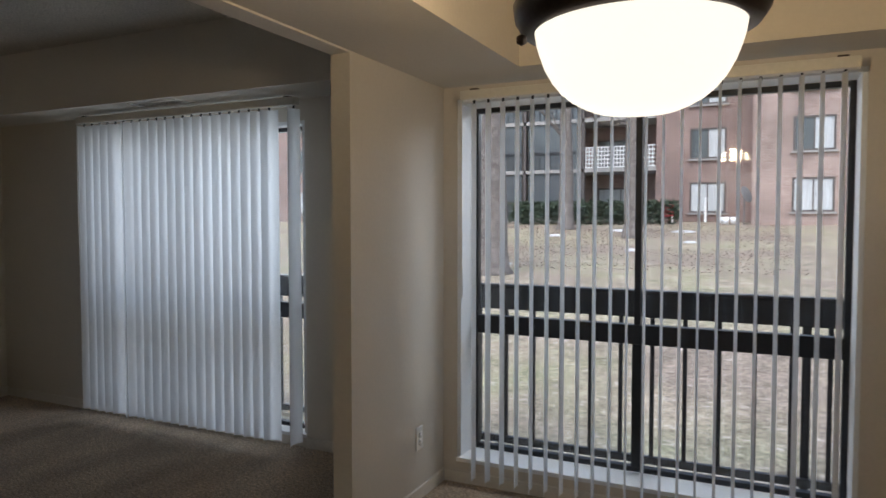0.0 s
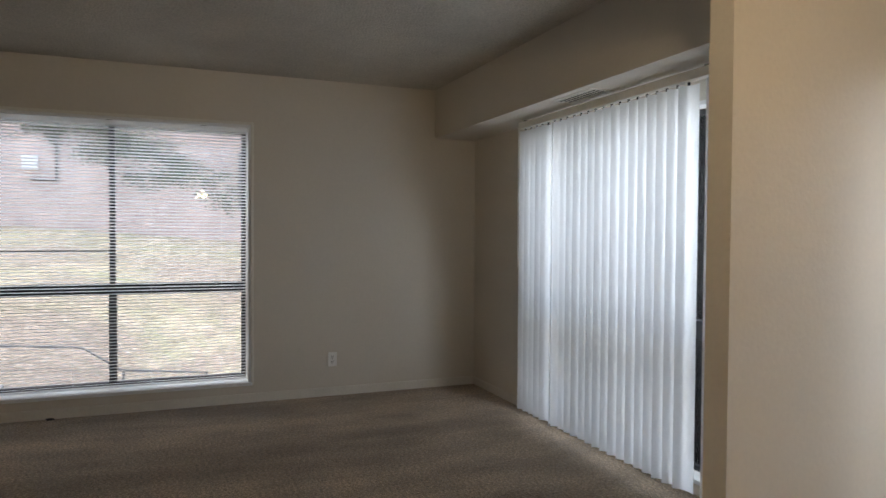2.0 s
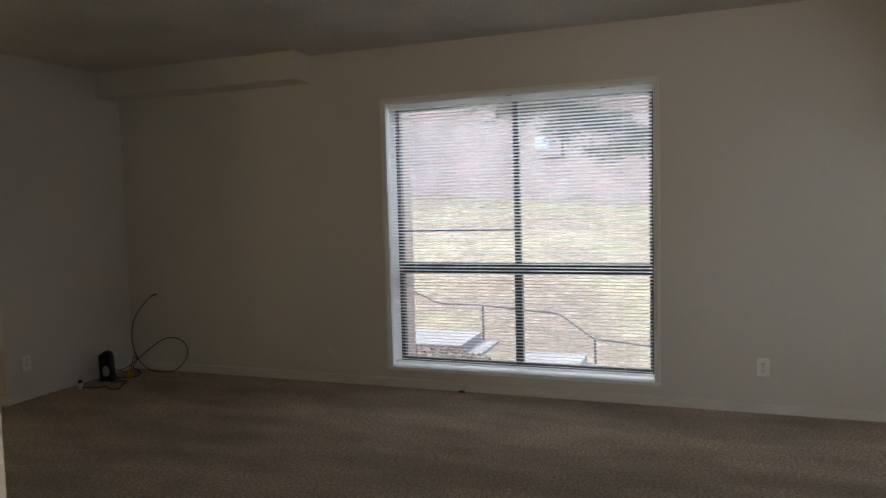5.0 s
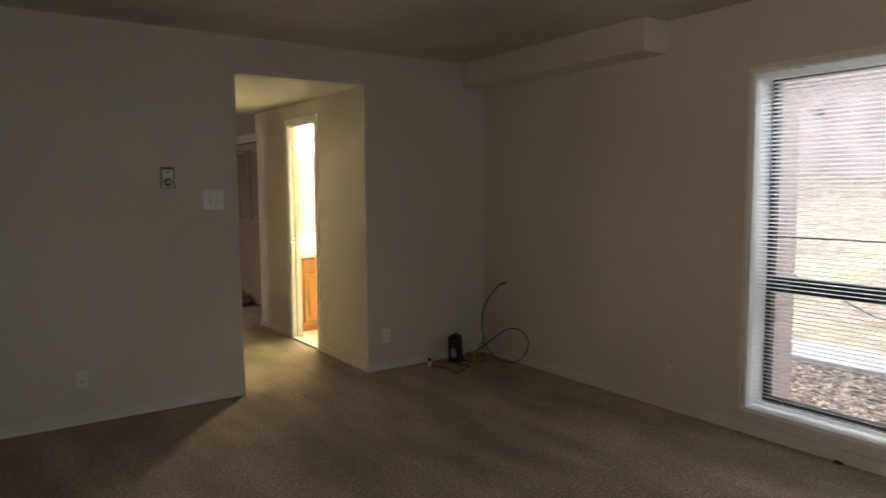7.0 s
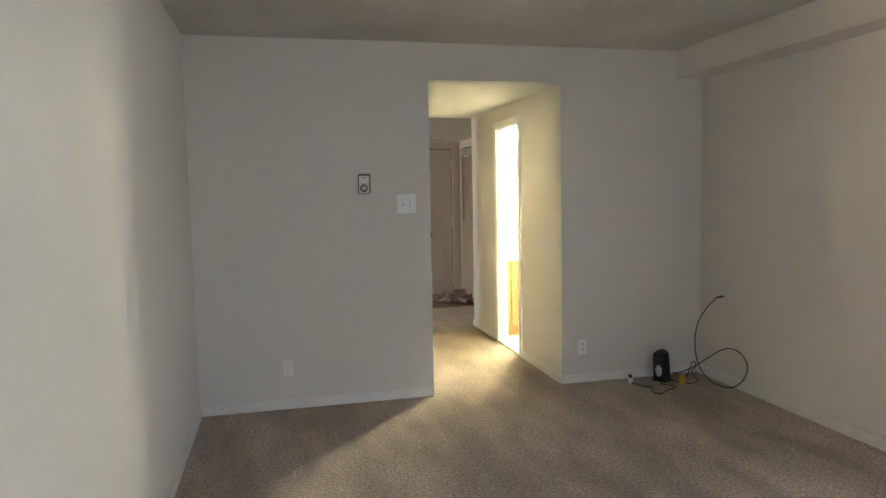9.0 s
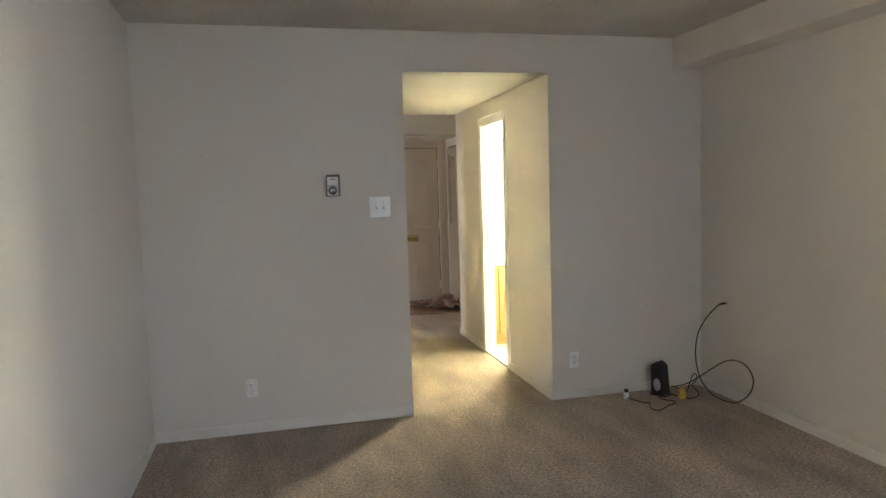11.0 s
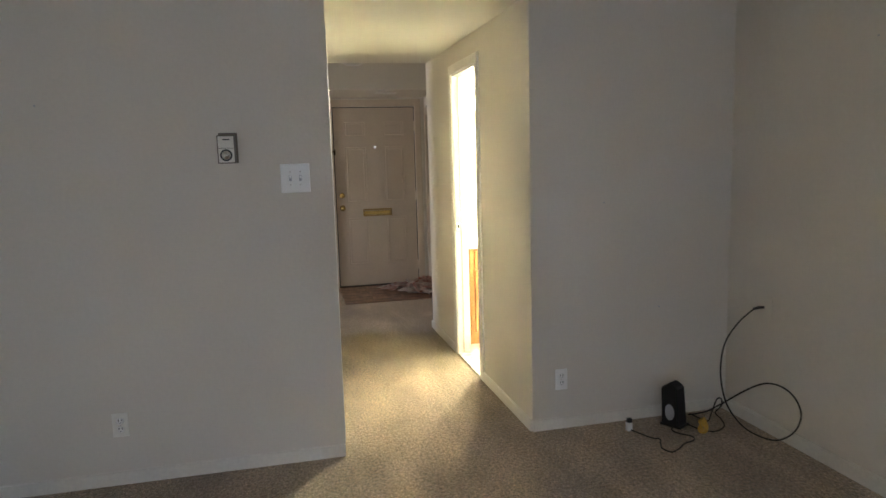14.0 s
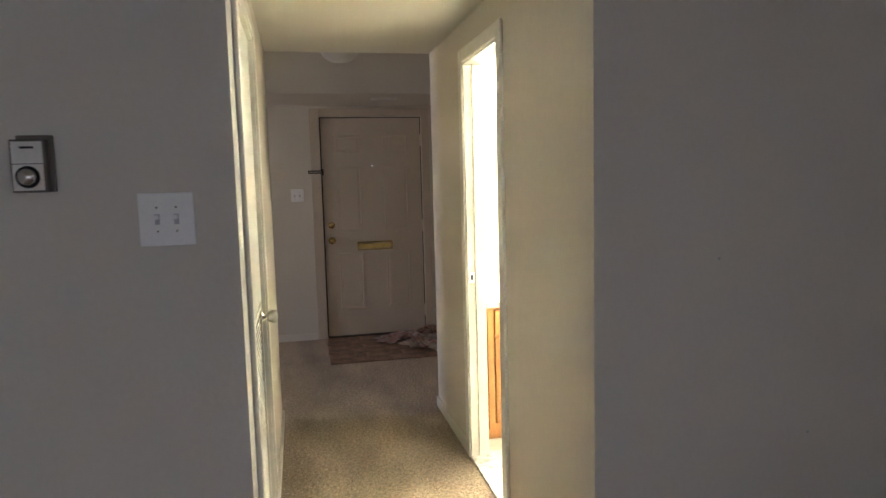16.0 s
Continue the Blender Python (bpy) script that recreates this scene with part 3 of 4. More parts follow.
rng = random.Random(9)
angles = [21 + rng.uniform(-6, 6) for i in range(23)]
angles[4], angles[5] = 24, 132
angles[-2], angles[-1] = 20, 88
vertical_blind(-4.045, -2.283, 6.07, 2.008, 0.065, angles, "closed white vinyl vertical blind glowing with daylight", (-4.10, -2.26), -4.07, 0.110, 0.020, 0.10)
angles = [97 + rng.uniform(-3, 3) for i in range(22)]
vertical_blind(-1.14, 0.42, 6.0, 1.94, 0.07, angles, "open white vinyl vertical blind, vanes edge-on", (-1.205, 0.47), -1.19)


# ---- outdoors ----
def ground_z(x, y):
    z = -0.45 + max(0, min(y, 41) - 7.5) * 0.052
    if x < -5.6:
        low = -1.12 - max(0, min(.8, (y - .9) * .26)) + max(0, min(.5, -y * .03))
        bank = max(.2, min(3.0, 1.40 - .07 * y))
        if x > -11.2:
            west = -0.45 + (low + .45) * (-5.6 - x) / 5.6
        elif x > -12.8:
            west = low
        else:
            west = low + (bank - low) * min(1, (-12.8 - x) / 14.2)
        k = max(0, min(1, (14 - y) / 5))
        z = z * (1 - k) + west * k
    return z + 0.04 * noise.noise((x * .2, y * .2, 0))


def lawn():
    bm = bmesh.new()
    xs = [-900, -300, -120, -70] + [-50 + 1.25 * i for i in range(68)] + [50, 120, 300, 900]
    ys = [-900, -300, -120, -60] + [-30 + 1.25 * i for i in range(72)] + [75, 120, 300, 900]
    g = [[bm.verts.new((x, y, ground_z(max(-60, min(40, x)), max(-40, min(70, y))))) for y in ys] for x in xs]
    for i in range(len(xs) - 1):
        for j in range(len(ys) - 1):
            f = bm.faces.new((g[i][j], g[i + 1][j], g[i + 1][j + 1], g[i][j + 1]))
            f.smooth = True
    return bm


structure("ground", lawn(), M_GRASS, "yellowed winter lawn sloping up to the houses", "lawn")

# balcony railing outside the north windows
railing = thing("balcony_railing", (-1.9, 6.78, -0.3), "black painted metal railing with a wide top board", "railing")
part("top_board", boxes((-5.4, 1.9, 6.75, 6.79, 0.835, 0.965), bevel=.004), M_RAIL, railing)
part("cap", boxes((-5.4, 1.9, 6.735, 6.805, 0.967, 0.985), bevel=.004), M_RAIL, railing)
part("bottom_rail", boxes((-5.4, 1.9, 6.755, 6.785, 0.02, 0.06)), M_RAIL, railing)
picket = mesh_of("picket", boxes((-.011, .011, -.011, .011, 0, 0.815)), M_RAIL)
for i in range(43):
    shared("picket", picket, railing, pose(-5.36 + i * 0.171 + 1.9, 0, 0.32))
for x in (-5.3, -3.5, -1.55, 0.35, 1.8):
    part("post", boxes((x - .02, x + .02, 6.79, 6.83, -0.45, 0.96)), M_RAIL, railing)


def leaf_cloud(points, size, rng, flat=0.6):
    """Many small bent leaves round the points given."""
    vs, fs = [], []
    for p in points:
        a, b = rng.uniform(0, 6.28), rng.uniform(-flat, flat)
        d = Vector((math.cos(a), math.sin(a), b)).normalized()
        s = d.orthogonal().normalized()
        s.rotate(Matrix.Rotation(rng.uniform(0, 6.28), 3, d))
        l, w = size * rng.uniform(.6, 1.3), size * rng.uniform(.22, .4)
        k = len(vs)
        up = d.cross(s) * w * .4
        vs += [p, p + d * l * .5 + s * w + up, p + d * l, p + d * l * .5 - s * w + up]
        fs += [(k, k + 1, k + 2), (k, k + 2, k + 3)]
    return vs, fs


def raw_part(name, vs, fs, mat, parent, kind=""):
    me = bpy.data.meshes.new(name)
    me.from_pydata([tuple(v) for v in vs], [], fs)
    me.materials.append(mat)
    ob = new(name, me)
    ob.parent = parent
    ob.matrix_parent_inverse = parent.matrix_world.inverted()
    if kind:
        ob["kind"] = kind
    return ob


def bare_tree(x, y, r, height, seed, label):
    rng = random.Random(seed)
    z = ground_z(x, y) - .1
    t = thing("tree", (x, y, z), label, "tree", "bare trees on the lawn")
    bm = bmesh.new()
    lean = rng.uniform(-.3, .3)
    path = [(x + lean * (h / height) ** 2 + rng.uniform(-.04, .04), y, z + h) for h in (0, .25, .7, 1.6, 3, 5, 7.5, height)]
    ring_tube(bm, path, [r * 1.7, r * 1.25, r * 1.05, r, r * .95, r * .85, r * .6, r * .15], 16)
    part("trunk", bm, M_BARK, t)
    bm = bmesh.new()

    def limb(p, d, l, rad, level):
        pts, q = [p], Vector(p)
        for i in range(4):
            d = (d + Vector((rng.uniform(-.25, .25), rng.uniform(-.25, .25), rng.uniform(-.1, .22)))).normalized()
            q = q + d * l / 4
            pts.append(q.copy())
        ring_tube(bm, pts, [rad * (1 - .2 * i) for i in range(5)], 5)
        if level:
            for k in range(4):
                i = rng.randrange(1, 5)
                limb(pts[i], (d + Vector((rng.uniform(-1, 1), rng.uniform(-1, 1), rng.uniform(-.3, .6)))).normalized(), l * .55, rad * .45, level - 1)

    for k in range(9):
        h = rng.uniform(3.2, height * .9)
        a = rng.uniform(0, 6.28)
        limb(Vector((x, y, z + h)), Vector((math.cos(a), math.sin(a), rng.uniform(.1, .7))).normalized(), rng.uniform(2, 4), r * .3, 2)
    part("limbs", bm, M_BARK, t)
    return t


bare_tree(-5.72, 18.0, 0.33, 11, 3, "bare tree with a thick grey trunk on the lawn")
bare_tree(-8.34, 34.0, 0.33, 13, 5, "bare tree with a thick grey trunk on the lawn")
bare_tree(-4.5, 29.5, 0.29, 13, 8, "bare tree with a thick grey trunk on the lawn")


# ---- houses ----
def far_window(b, x0, x1, y, z0, z1, style, axis=0):
    """A house window: frame, glass or curtain, sill; axis 0 faces south, 1 faces east."""
    def bx(u0, u1, d0, d1, v0, v1):
        return (u0, u1, y + d0, y + d1, v0, v1) if axis == 0 else (y - d1, y - d0, u0, u1, v0, v1)
    f = .09
    w = part("window", boxes(bx(x0, x1, -.05, .02, z1 - f, z1), bx(x0, x1, -.05, .02, z0, z0 + f), bx(x0, x0 + f, -.05, .02, z0 + f, z1 - f), bx(x1 - f, x1, -.05, .02, z0 + f, z1 - f), bx((x0 + x1) / 2 - .03, (x0 + x1) / 2 + .03, -.05, .02, z0 + f, z1 - f)), M_DKFRAME, b)
    m = (x0 + x1) / 2
    for k, (u0, u1) in enumerate(((x0 + f, m - .03), (m + .03, x1 - f))):
        mat = M_CURTAIN if style == "curtain" or (style == "half" and k) else M_DKGLASS
        p = new("pane", mesh_of("pane", boxes(bx(u0, u1, -.01, .01, z0 + f, z1 - f)), mat))
        p.parent = w
    s = new("sill", mesh_of("sill", boxes(bx(x0 - .08, x1 + .08, -.14, 0, z0 - .09, z0)), M_CONCRETE))
    s.parent = w


g0 = ground_z(0, 40) - .3
house = thing("apartment_building", (2, 40, g0), "three-storey pinkish brick apartment house across the lawn", "building")
part("wall", boxes((-0.5, 22, 38.0, 52, g0, 10.2)), M_PINKBRICK, house, "pinkish brick wall")
part("roof", boxes((-0.8, 22.3, 37.7, 52.3, 10.2, 10.5)), M_ROOF, house)
for x0 in (1.18, 6.2, 10.2):
    for k, st in enumerate(("curtain", "half", "dark")):
        z0 = 1.75 + 2.78 * k
        far_window(house, x0, x0 + 1.72, 38.0, z0, z0 + 1.58, st)

house2 = thing("apartment_building", (-8, 41, g0), "three-storey dark red brick apartment house with balconies", "building")
part("wall", boxes((-48, -16.6, 40.4, 52, g0, 10.2), (-16.6, -5.2, 43.2, 52, g0, 10.2), (-5.2, -0.5, 40.4, 52, g0, 10.2)), M_REDBRICK, house2, "dark red brick wall")
part("roof", boxes((-48.3, -0.5, 40.1, 52.3, 10.2, 10.5)), M_ROOF, house2)
for k, st in enumerate(("curtain", "half", "half")):
    z0 = 1.75 + 2.78 * k
    far_window(house2, -22.4, -20.6, 40.4, z0, z0 + 1.58, st)
    far_window(house2, -28.6, -26.8, 40.4, z0, z0 + 1.58, st)
    far_window(house2, -3.5, -1.75, 40.4, z0, z0 + 1.58, st)
    far_window(house2, -8.9, -6.2, 43.2, z0 - .2, z0 + 1.5, "curtain" if k != 1 else "dark")
    far_window(house2, -12.0, -9.8, 43.2, z0 - .3, z0 + 1.5, "dark")
for k in range(3):
    zf = 1.2 + 2.78 * k
    part("balcony_slab", boxes((-16.6, -5.2, 40.5, 43.2, zf + .05, zf + .25)), M_CONCRETE, house2)
    part("balcony_screen", boxes((-16.5, -12.75, 40.62, 40.64, zf + .25, zf + 2.83), (-12.35, -9.3, 40.62, 40.64, zf + .25, zf + 2.83)), M_DKGLASS, house2, "dark insect screen")
    part("balcony_rail", boxes((-16.5, -9.2, 40.55, 40.6, zf + 1.15, zf + 1.25), *[(-16.5 + .32 * i, -16.46 + .32 * i, 40.56, 40.59, zf + .25, zf + 1.15) for i in range(23)]), M_RAIL, house2, "dark metal balcony railing")
for x in (-9.15, -12.55, -16.4):
    part("balcony_post", boxes((x - .09, x + .09, 40.5, 40.7, g0, 10.2)), M_DKFRAME, house2)
bm = bmesh.new()
for i in range(22):
    x = -9.0 + .17 * i
    box(bm, x, x + .05, 40.52, 40.56, 4.25, 5.4)
for i in range(6):
    box(bm, -9.0, -5.25, 40.49, 40.52, 4.25 + .22 * i, 4.31 + .22 * i)
part("lattice", bm, M_WHITEWIN, house2, "white lattice balcony screen")

# hedge below the balconies
rng = random.Random(21)
hz = ground_z(-8, 38)
hedge = thing("hedge", (-8, 38.6, hz - .1), "clipped dark green evergreen hedge by the house", "hedge")
pts = [Vector((rng.uniform(-12.6, -3.9), rng.uniform(38.0, 39.4), hz + 1.3 * rng.random() ** .6 * (1 - .15 * abs(math.sin(i)))) ) for i in range(5200)]
vs, fs = leaf_cloud(pts, .22, rng, 1.0)
raw_part("foliage", vs, fs, M_HEDGE, hedge)

# drifts of fallen leaves under the trees
rng = random.Random(77)
drift = []
while len(drift) < 16000:
    lx, ly = rng.uniform(-16, 1), rng.uniform(19, 37.5)
    if noise.noise((lx * .22, ly * .22, 3.1)) > rng.uniform(-.35, .45):
        drift.append(Vector((lx, ly, ground_z(lx, ly) + .02 + rng.random() * .04)))
vs, fs = leaf_cloud(drift, .055, rng, .25)
lv_n = thing("fallen_leaves", (-7, 28, ground_z(-7, 28)), "grey-brown fallen leaves drifted under bare trees", "leaves")
raw_part("leaves", vs, fs, M_LITTER, lv_n, "stuff")
lv_n["kind"] = "stuff"

# garden things by the far wall
gz = ground_z(-2, 38.5)
gc = thing("garden_chair", (-4.3, 38.3, gz), "red plastic garden chair on the lawn", "chair")
part("seat", boxes((-4.55, -4.05, 38.1, 38.55, gz + .38, gz + .43)), M_RED, gc)
part("backrest", boxes((-4.55, -4.05, 38.5, 38.56, gz + .43, gz + .98), bevel=.02), M_RED, gc)
for x in (-4.53, -4.1):
    for y in (38.12, 38.5):
        part("leg", boxes((x, x + .04, y, y + .04, gz - .05, gz + .38)), M_WHITEWIN, gc)
dish = thing("satellite_dish", (-0.8, 37.6, gz), "grey satellite dish on a short post", "dish")
part("post", boxes((-.83, -.77, 37.6, 37.66, gz - .1, gz + 1.3)), M_GALV, dish)
part("reflector", lathe([(0, 0), (.2, .02), (.36, .07), (.42, .11), (.41, .12), (0, .03)], pose(-.8, 37.5, gz + 1.35, 70, 0, 62), 24), M_GALV, dish)
for x, w in ((-2.75, .12), (-2.1, .16)):
    b = tagged(part("leaning_board", boxes((x, x + w, 40.1, 40.16, g0 + .3, gz + 1.35), bevel=.01), M_WHITEWIN), "white board leaning on the house wall", "board")
for x in (-1.65, -1.25):
    b = tagged(part("bucket", lathe([(0, 0), (.16, 0), (.2, .36), (.18, .36), (.15, .03), (0, .03)], pose(x, 38.2, gz - .02)), M_WHITEWIN), "white plastic bucket standing on the grass", "bucket", "buckets by the wall")
ac = tagged(part("air_vent_cover", lathe([(0, 0), (.2, 0), (.22, .05), (.14, .08), (0, .08)], pose(3.6, 37.99, 2.75, 90, 0, 0), 20), M_RAIL), "dark oval vent cover on the brick wall", "vent")
for i, (x, y, s) in enumerate(((-3.6, 24.5, .3), (-5.4, 33.5, .9), (-7.6, 30.0, .5), (-3.0, 33.0, .6), (-6.4, 20.0, .5), (-2.2, 27.5, .25))):
    rng = random.Random(60 + i)
    bm = lathe([(0, .07), (s * .5, .05), (s * .85, .02), (s, -.12)], pose(x, y, ground_z(x, y)), 14)
    for v in bm.verts:
        v.co.x += rng.uniform(-.12, .12) * s
        v.co.y += rng.uniform(-.12, .12) * s
    tagged(part("snow_patch", bm, M_SNOW), "patch of old melting snow on the lawn", "snow", "snow patches")

# west side: brick house, steps, path, railing, evergreen
g1 = ground_z(-27, 2) - .4
house3 = thing("brick_house", (-28, 2, g1), "long pink brick house wall beyond the slope", "building")
part("wall", boxes((-40, -27, -26, 16, g1 - 3, 11)), M_PALEBRICK, house3, "pinkish brick wall")
part("roof", boxes((-40.3, -26.7, -26.3, 16.3, 11, 11.3)), M_ROOF, house3)
for y0 in (6.5, -15, -21):
    far_window(house3, y0 - .3, y0 + 1.5, -27, 2.2, 4.3, "curtain", 1)
    far_window(house3, y0, y0 + 1.8, -27, 5.4, 7.2, "half", 1)
meter = thing("utility_box", (-26.9, -.6, 3.5), "white utility box on the brick wall with a conduit", "utility box")
part("box", boxes((-27, -26.8, -.95, -.45, 3.35, 3.85), bevel=.02), M_WHITEWIN, meter)
part("conduit", boxes((-27, -26.93, .05, .13, 3.0, 5.4), (-27, -26.93, -.7, .05, 3.0, 3.08)), M_DKFRAME, meter)

path_ = thing("garden_steps", (-11.95, 1.2, -1.4), "pale concrete garden path with two short flights of steps", "steps")
for y0, y1, z in ((-9.0, .98, -1.04), (.98, 1.30, -1.19), (1.30, 2.90, -1.36), (2.90, 3.22, -1.53), (3.22, 9.0, -1.70)):
    part("step", boxes((-12.55, -11.35, y0, y1, z - .6, z), bevel=.012), M_CONCRETE, path_)
hr = thing("handrail", (-12.0, 1.0, -1.2), "thin grey metal handrail beside the steps", "handrail")
bm = bmesh.new()
ring_tube(bm, [(-12.6, -3.0, .72), (-12.6, -.6, -.22), (-12.6, .10, -.52), (-12.6, .22, -.54), (-12.6, 1.0, -.55), (-12.6, 2.35, -.66), (-12.6, 2.46, -.70), (-12.6, 3.0, -1.08), (-12.6, 3.12, -1.10), (-12.6, 4.4, -1.22)], .017, 6)
part("rail", bm, M_GALV, hr)
for y, zt in ((-2.0, .33), (1.0, -.55), (3.04, -1.09), (4.38, -1.22)):
    part("post", boxes((-12.618, -12.582, y - .018, y + .018, -2.2 if y > 2 else -1.8, zt)), M_GALV, hr)
rng = random.Random(31)
vs, fs = leaf_cloud([Vector(((lx := rng.uniform(-11.3, -6.6)), (ly := rng.uniform(-3.5, 1.9)), ground_z(lx, ly) + .01 + rng.random() * .05)) for i in range(6500)], .09, rng, .15)
lit = thing("leaf_litter", (-9, 0, -.9), "reddish brown fallen leaves and mulch beside the path", "leaves")
raw_part("leaves", vs, fs, M_LITTER, lit, "stuff")
lit["kind"] = "stuff"

# evergreen whose boughs hang before the west window
rng = random.Random(12)
TX, TY = -10.4, -2.6
zb = ground_z(TX, TY) - .1
ev = thing("evergreen_tree", (TX, TY, zb), "evergreen tree with drooping feathery boughs", "tree")
bm = bmesh.new()
ring_tube(bm, [(TX, TY, zb), (TX + .05, TY, 1), (TX, TY - .05, 3), (TX - .05, TY, 7.0)], [.26, .2, .17, .05], 12)
part("trunk", bm, M_BARK, ev)
bm = bmesh.new()
pts = []
for k in range(44):
    if k < 14:
        ang, l, z0 = rng.uniform(1.46, 1.70), rng.uniform(5.8, 7.5), rng.uniform(3.45, 3.9)
    elif k < 30:
        ang, l, z0 = rng.uniform(1.2, 1.9), rng.uniform(4.0, 6.6), rng.uniform(3.8, 5.2)
    else:
        ang, l, z0 = rng.uniform(2.0, 5.6), rng.uniform(2, 4), rng.uniform(3.3, 4.6)
    p = [Vector((TX, TY, z0))]
    for i in range(1, 11):
        s = i / 10
        p.append(Vector((TX + math.cos(ang) * l * s + rng.uniform(-.1, .1), TY + math.sin(ang) * l * s + rng.uniform(-.1, .1), z0 + .5 * s - 2.3 * s * s * l / 7)))
    ring_tube(bm, p, [.028 * (1 - i / 11.5) for i in range(11)], 5)
    for i in range(3, 11):
        for j in range(7):
            q = p[i] + Vector((rng.uniform(-.4, .4), rng.uniform(-.4, .4), rng.uniform(-.2, .14)))
            ring_tube(bm, [p[i], (p[i] + q) / 2 + Vector((0, 0, .03)), q], [.006, .004, .002], 4)
            for m_ in range(30):
                s = rng.uniform(.1, 1)
                pts.append(p[i].lerp(q, s) + Vector((rng.gauss(0, .05), rng.gauss(0, .05), rng.gauss(0, .04))))
part("limbs", bm, M_BARK, ev)
vs, fs = leaf_cloud([q for q in pts if q.x < -6.2], .042, rng, .8)
raw_part("crown", vs, fs, M_LEAF, ev)

# brick pier beside the west window, brick by brick
pier = thing("brick_pier", (-5.62, 2.262, -0.45), "projecting pink brick pier outside the window", "pier")
part("core", boxes((-5.845, -5.455, 2.092, 2.397, -0.45, 2.9)), M_MORTAR, pier)
brick = mesh_of("brick", boxes((-.0975, .0975, -.156, .156, 0, .063), bevel=.003), M_BRICK)
for k in range(45):
    for j in range(2):
        off = .0 if k % 2 else .001
        shared("brick", brick, pier, pose(-5.553 - .203 * j + 5.62, -.018 + off, k * .0745 + .006))

# ---- dining things ----
LX, LY = -0.068, 4.237
pend = thing("pendant_lamp", (LX, LY, DIN_H), "lit white glass bowl pendant with dark bronze rim", "lamp")
part("rim", lathe([(0.1899, 1.7173), (0.212, 1.722), (0.226, 1.7429), (0.2294, 1.7686), (0.219, 1.786), (0.205, 1.7906), (0.2003, 1.7802), (0.205, 1.7545), (0.1899, 1.7336)], pose(LX, LY, 0), 96), M_BRONZE, pend, "dark oil-rubbed bronze rim")
part("bowl", lathe([(0.191, 1.7429), (0.1887, 1.7196), (0.1853, 1.6987), (0.1797, 1.68), (0.1705, 1.6555), (0.1569, 1.6311), (0.1399, 1.6101), (0.1205, 1.5938), (0.0977, 1.581), (0.0739, 1.5717), (0.0319, 1.5659), (0.0, 1.5652)], pose(LX, LY, 0), 96), M_BOWL, pend, "glowing alabaster glass bowl")
bm = bmesh.new()
for k in range(3):
    a = 2.1 * k + .4
    ring_tube(bm, [(LX + .21 * math.cos(a), LY + .21 * math.sin(a), 1.78), (LX + .1 * math.cos(a), LY + .1 * math.sin(a), 1.90), (LX + .012 * math.cos(a), LY + .012 * math.sin(a), 2.02)], .006, 6)
part("arms", bm, M_BRONZE, pend)
bm = bmesh.new()
ring_tube(bm, [(LX, LY, 2.0), (LX, LY, H - .02)], .009, 8)
part("stem", bm, M_BRONZE, pend)
part("canopy", lathe([(0, H - .04), (.03, H - .038), (.06, H - .015), (.065, H)], pose(LX, LY, 0)), M_BRONZE, pend)
for a in (3.45, 1.3):
    part("finial", lathe([(0, -.012), (.01, -.006), (.01, .006), (0, .012)], pose(LX + .213 * math.cos(a), LY + .213 * math.sin(a), 1.71), 12), M_BRONZE, pend)


def outlet(x, y, z, turn, label="white duplex electrical outlet on the wall", tone=None):
    o = thing("outlet", (x, y, z), label, "outlet", "wall outlets", turn)
    p = boxes((-.035, .035, -.006, 0, -.057, .057), bevel=.003)
    local("plate", p, tone or M_PLATE, o)
    for s in (-1, 1):
        so = local("socket", lathe([(0, .0), (.0165, 0), (.0165, .003), (0, .003)], pose(0, -.006, s * .0195, 90), 18), M_PLATE, o)
        for bx in ((-.0082, -.0050, -.0098, -.0088, -.001, .010), (.0050, .0082, -.0098, -.0088, .000, .009), (-.002, .002, -.0098, -.0088, -.010, -.006)):
            b2 = (bx[0], bx[1], bx[2], bx[3], bx[4] + s * .0195, bx[5] + s * .0195)
            sl = new("slot", mesh_of("slot", boxes(b2), M_DARK))
            sl.parent = so
    local("screw", lathe([(0, 0), (.0028, 0), (.0028, .001), (0, .001)], pose(0, -.006, 0, 90), 10), M_CHROME, o)
    return o


outlet(PE, 5.849, .30, 90)
outlet(WX, 4.985, .285, 90)
outlet(WX, 1.945, .265, 90, "beige painted electrical outlet on the wall", M_WALL)
outlet(-2.037, SY, .284, 180, tone=M_TRIM)
outlet(-4.205, SY, .270, 180)


def switch(x, y, z, turn, w=.116):
    o = thing("light_switch", (x, y, z), "white double toggle light switch plate", "switch", "light switches", turn)
    local("plate", boxes((-w / 2, w / 2, -.006, 0, -w / 2, w / 2), bevel=.003), M_PLATE, o)
    for s in (-1, 1):
        local("recess", boxes((s * .023 - .006, s * .023 + .006, -.0068, -.006, -.013, .013)), M_GREY, o)
        local("toggle", boxes((s * .023 - .0045, s * .023 + .0045, -.019, -.005, .0, .011), bevel=.002), M_PLATE, o)
        for z_ in (-.03, .03):
            local("screw", lathe([(0, 0), (.003, 0), (.003, .001), (0, .001)], pose(s * .023, -.006, z_, 90), 8), M_CHROME, o)


switch(-2.881, SY, 1.380, 180, .134)
switch(-3.205, FOY_S, 1.345, 180)

th = thing("thermostat", (-2.588, SY, 1.519), "beige wall thermostat with a round chrome dial", "thermostat", turn=180)
local("back_plate", boxes((-.036, .046, -.008, 0, -.062, .074), bevel=.002), M_BEIGE, th, "tarnished metal back plate")
local("body", boxes((-.042, .036, -.036, -.008, -.063, .063), bevel=.003), M_BEIGE, th)
local("cover", boxes((-.037, .031, -.040, -.036, -.058, .058), bevel=.002), M_THERMO, th)
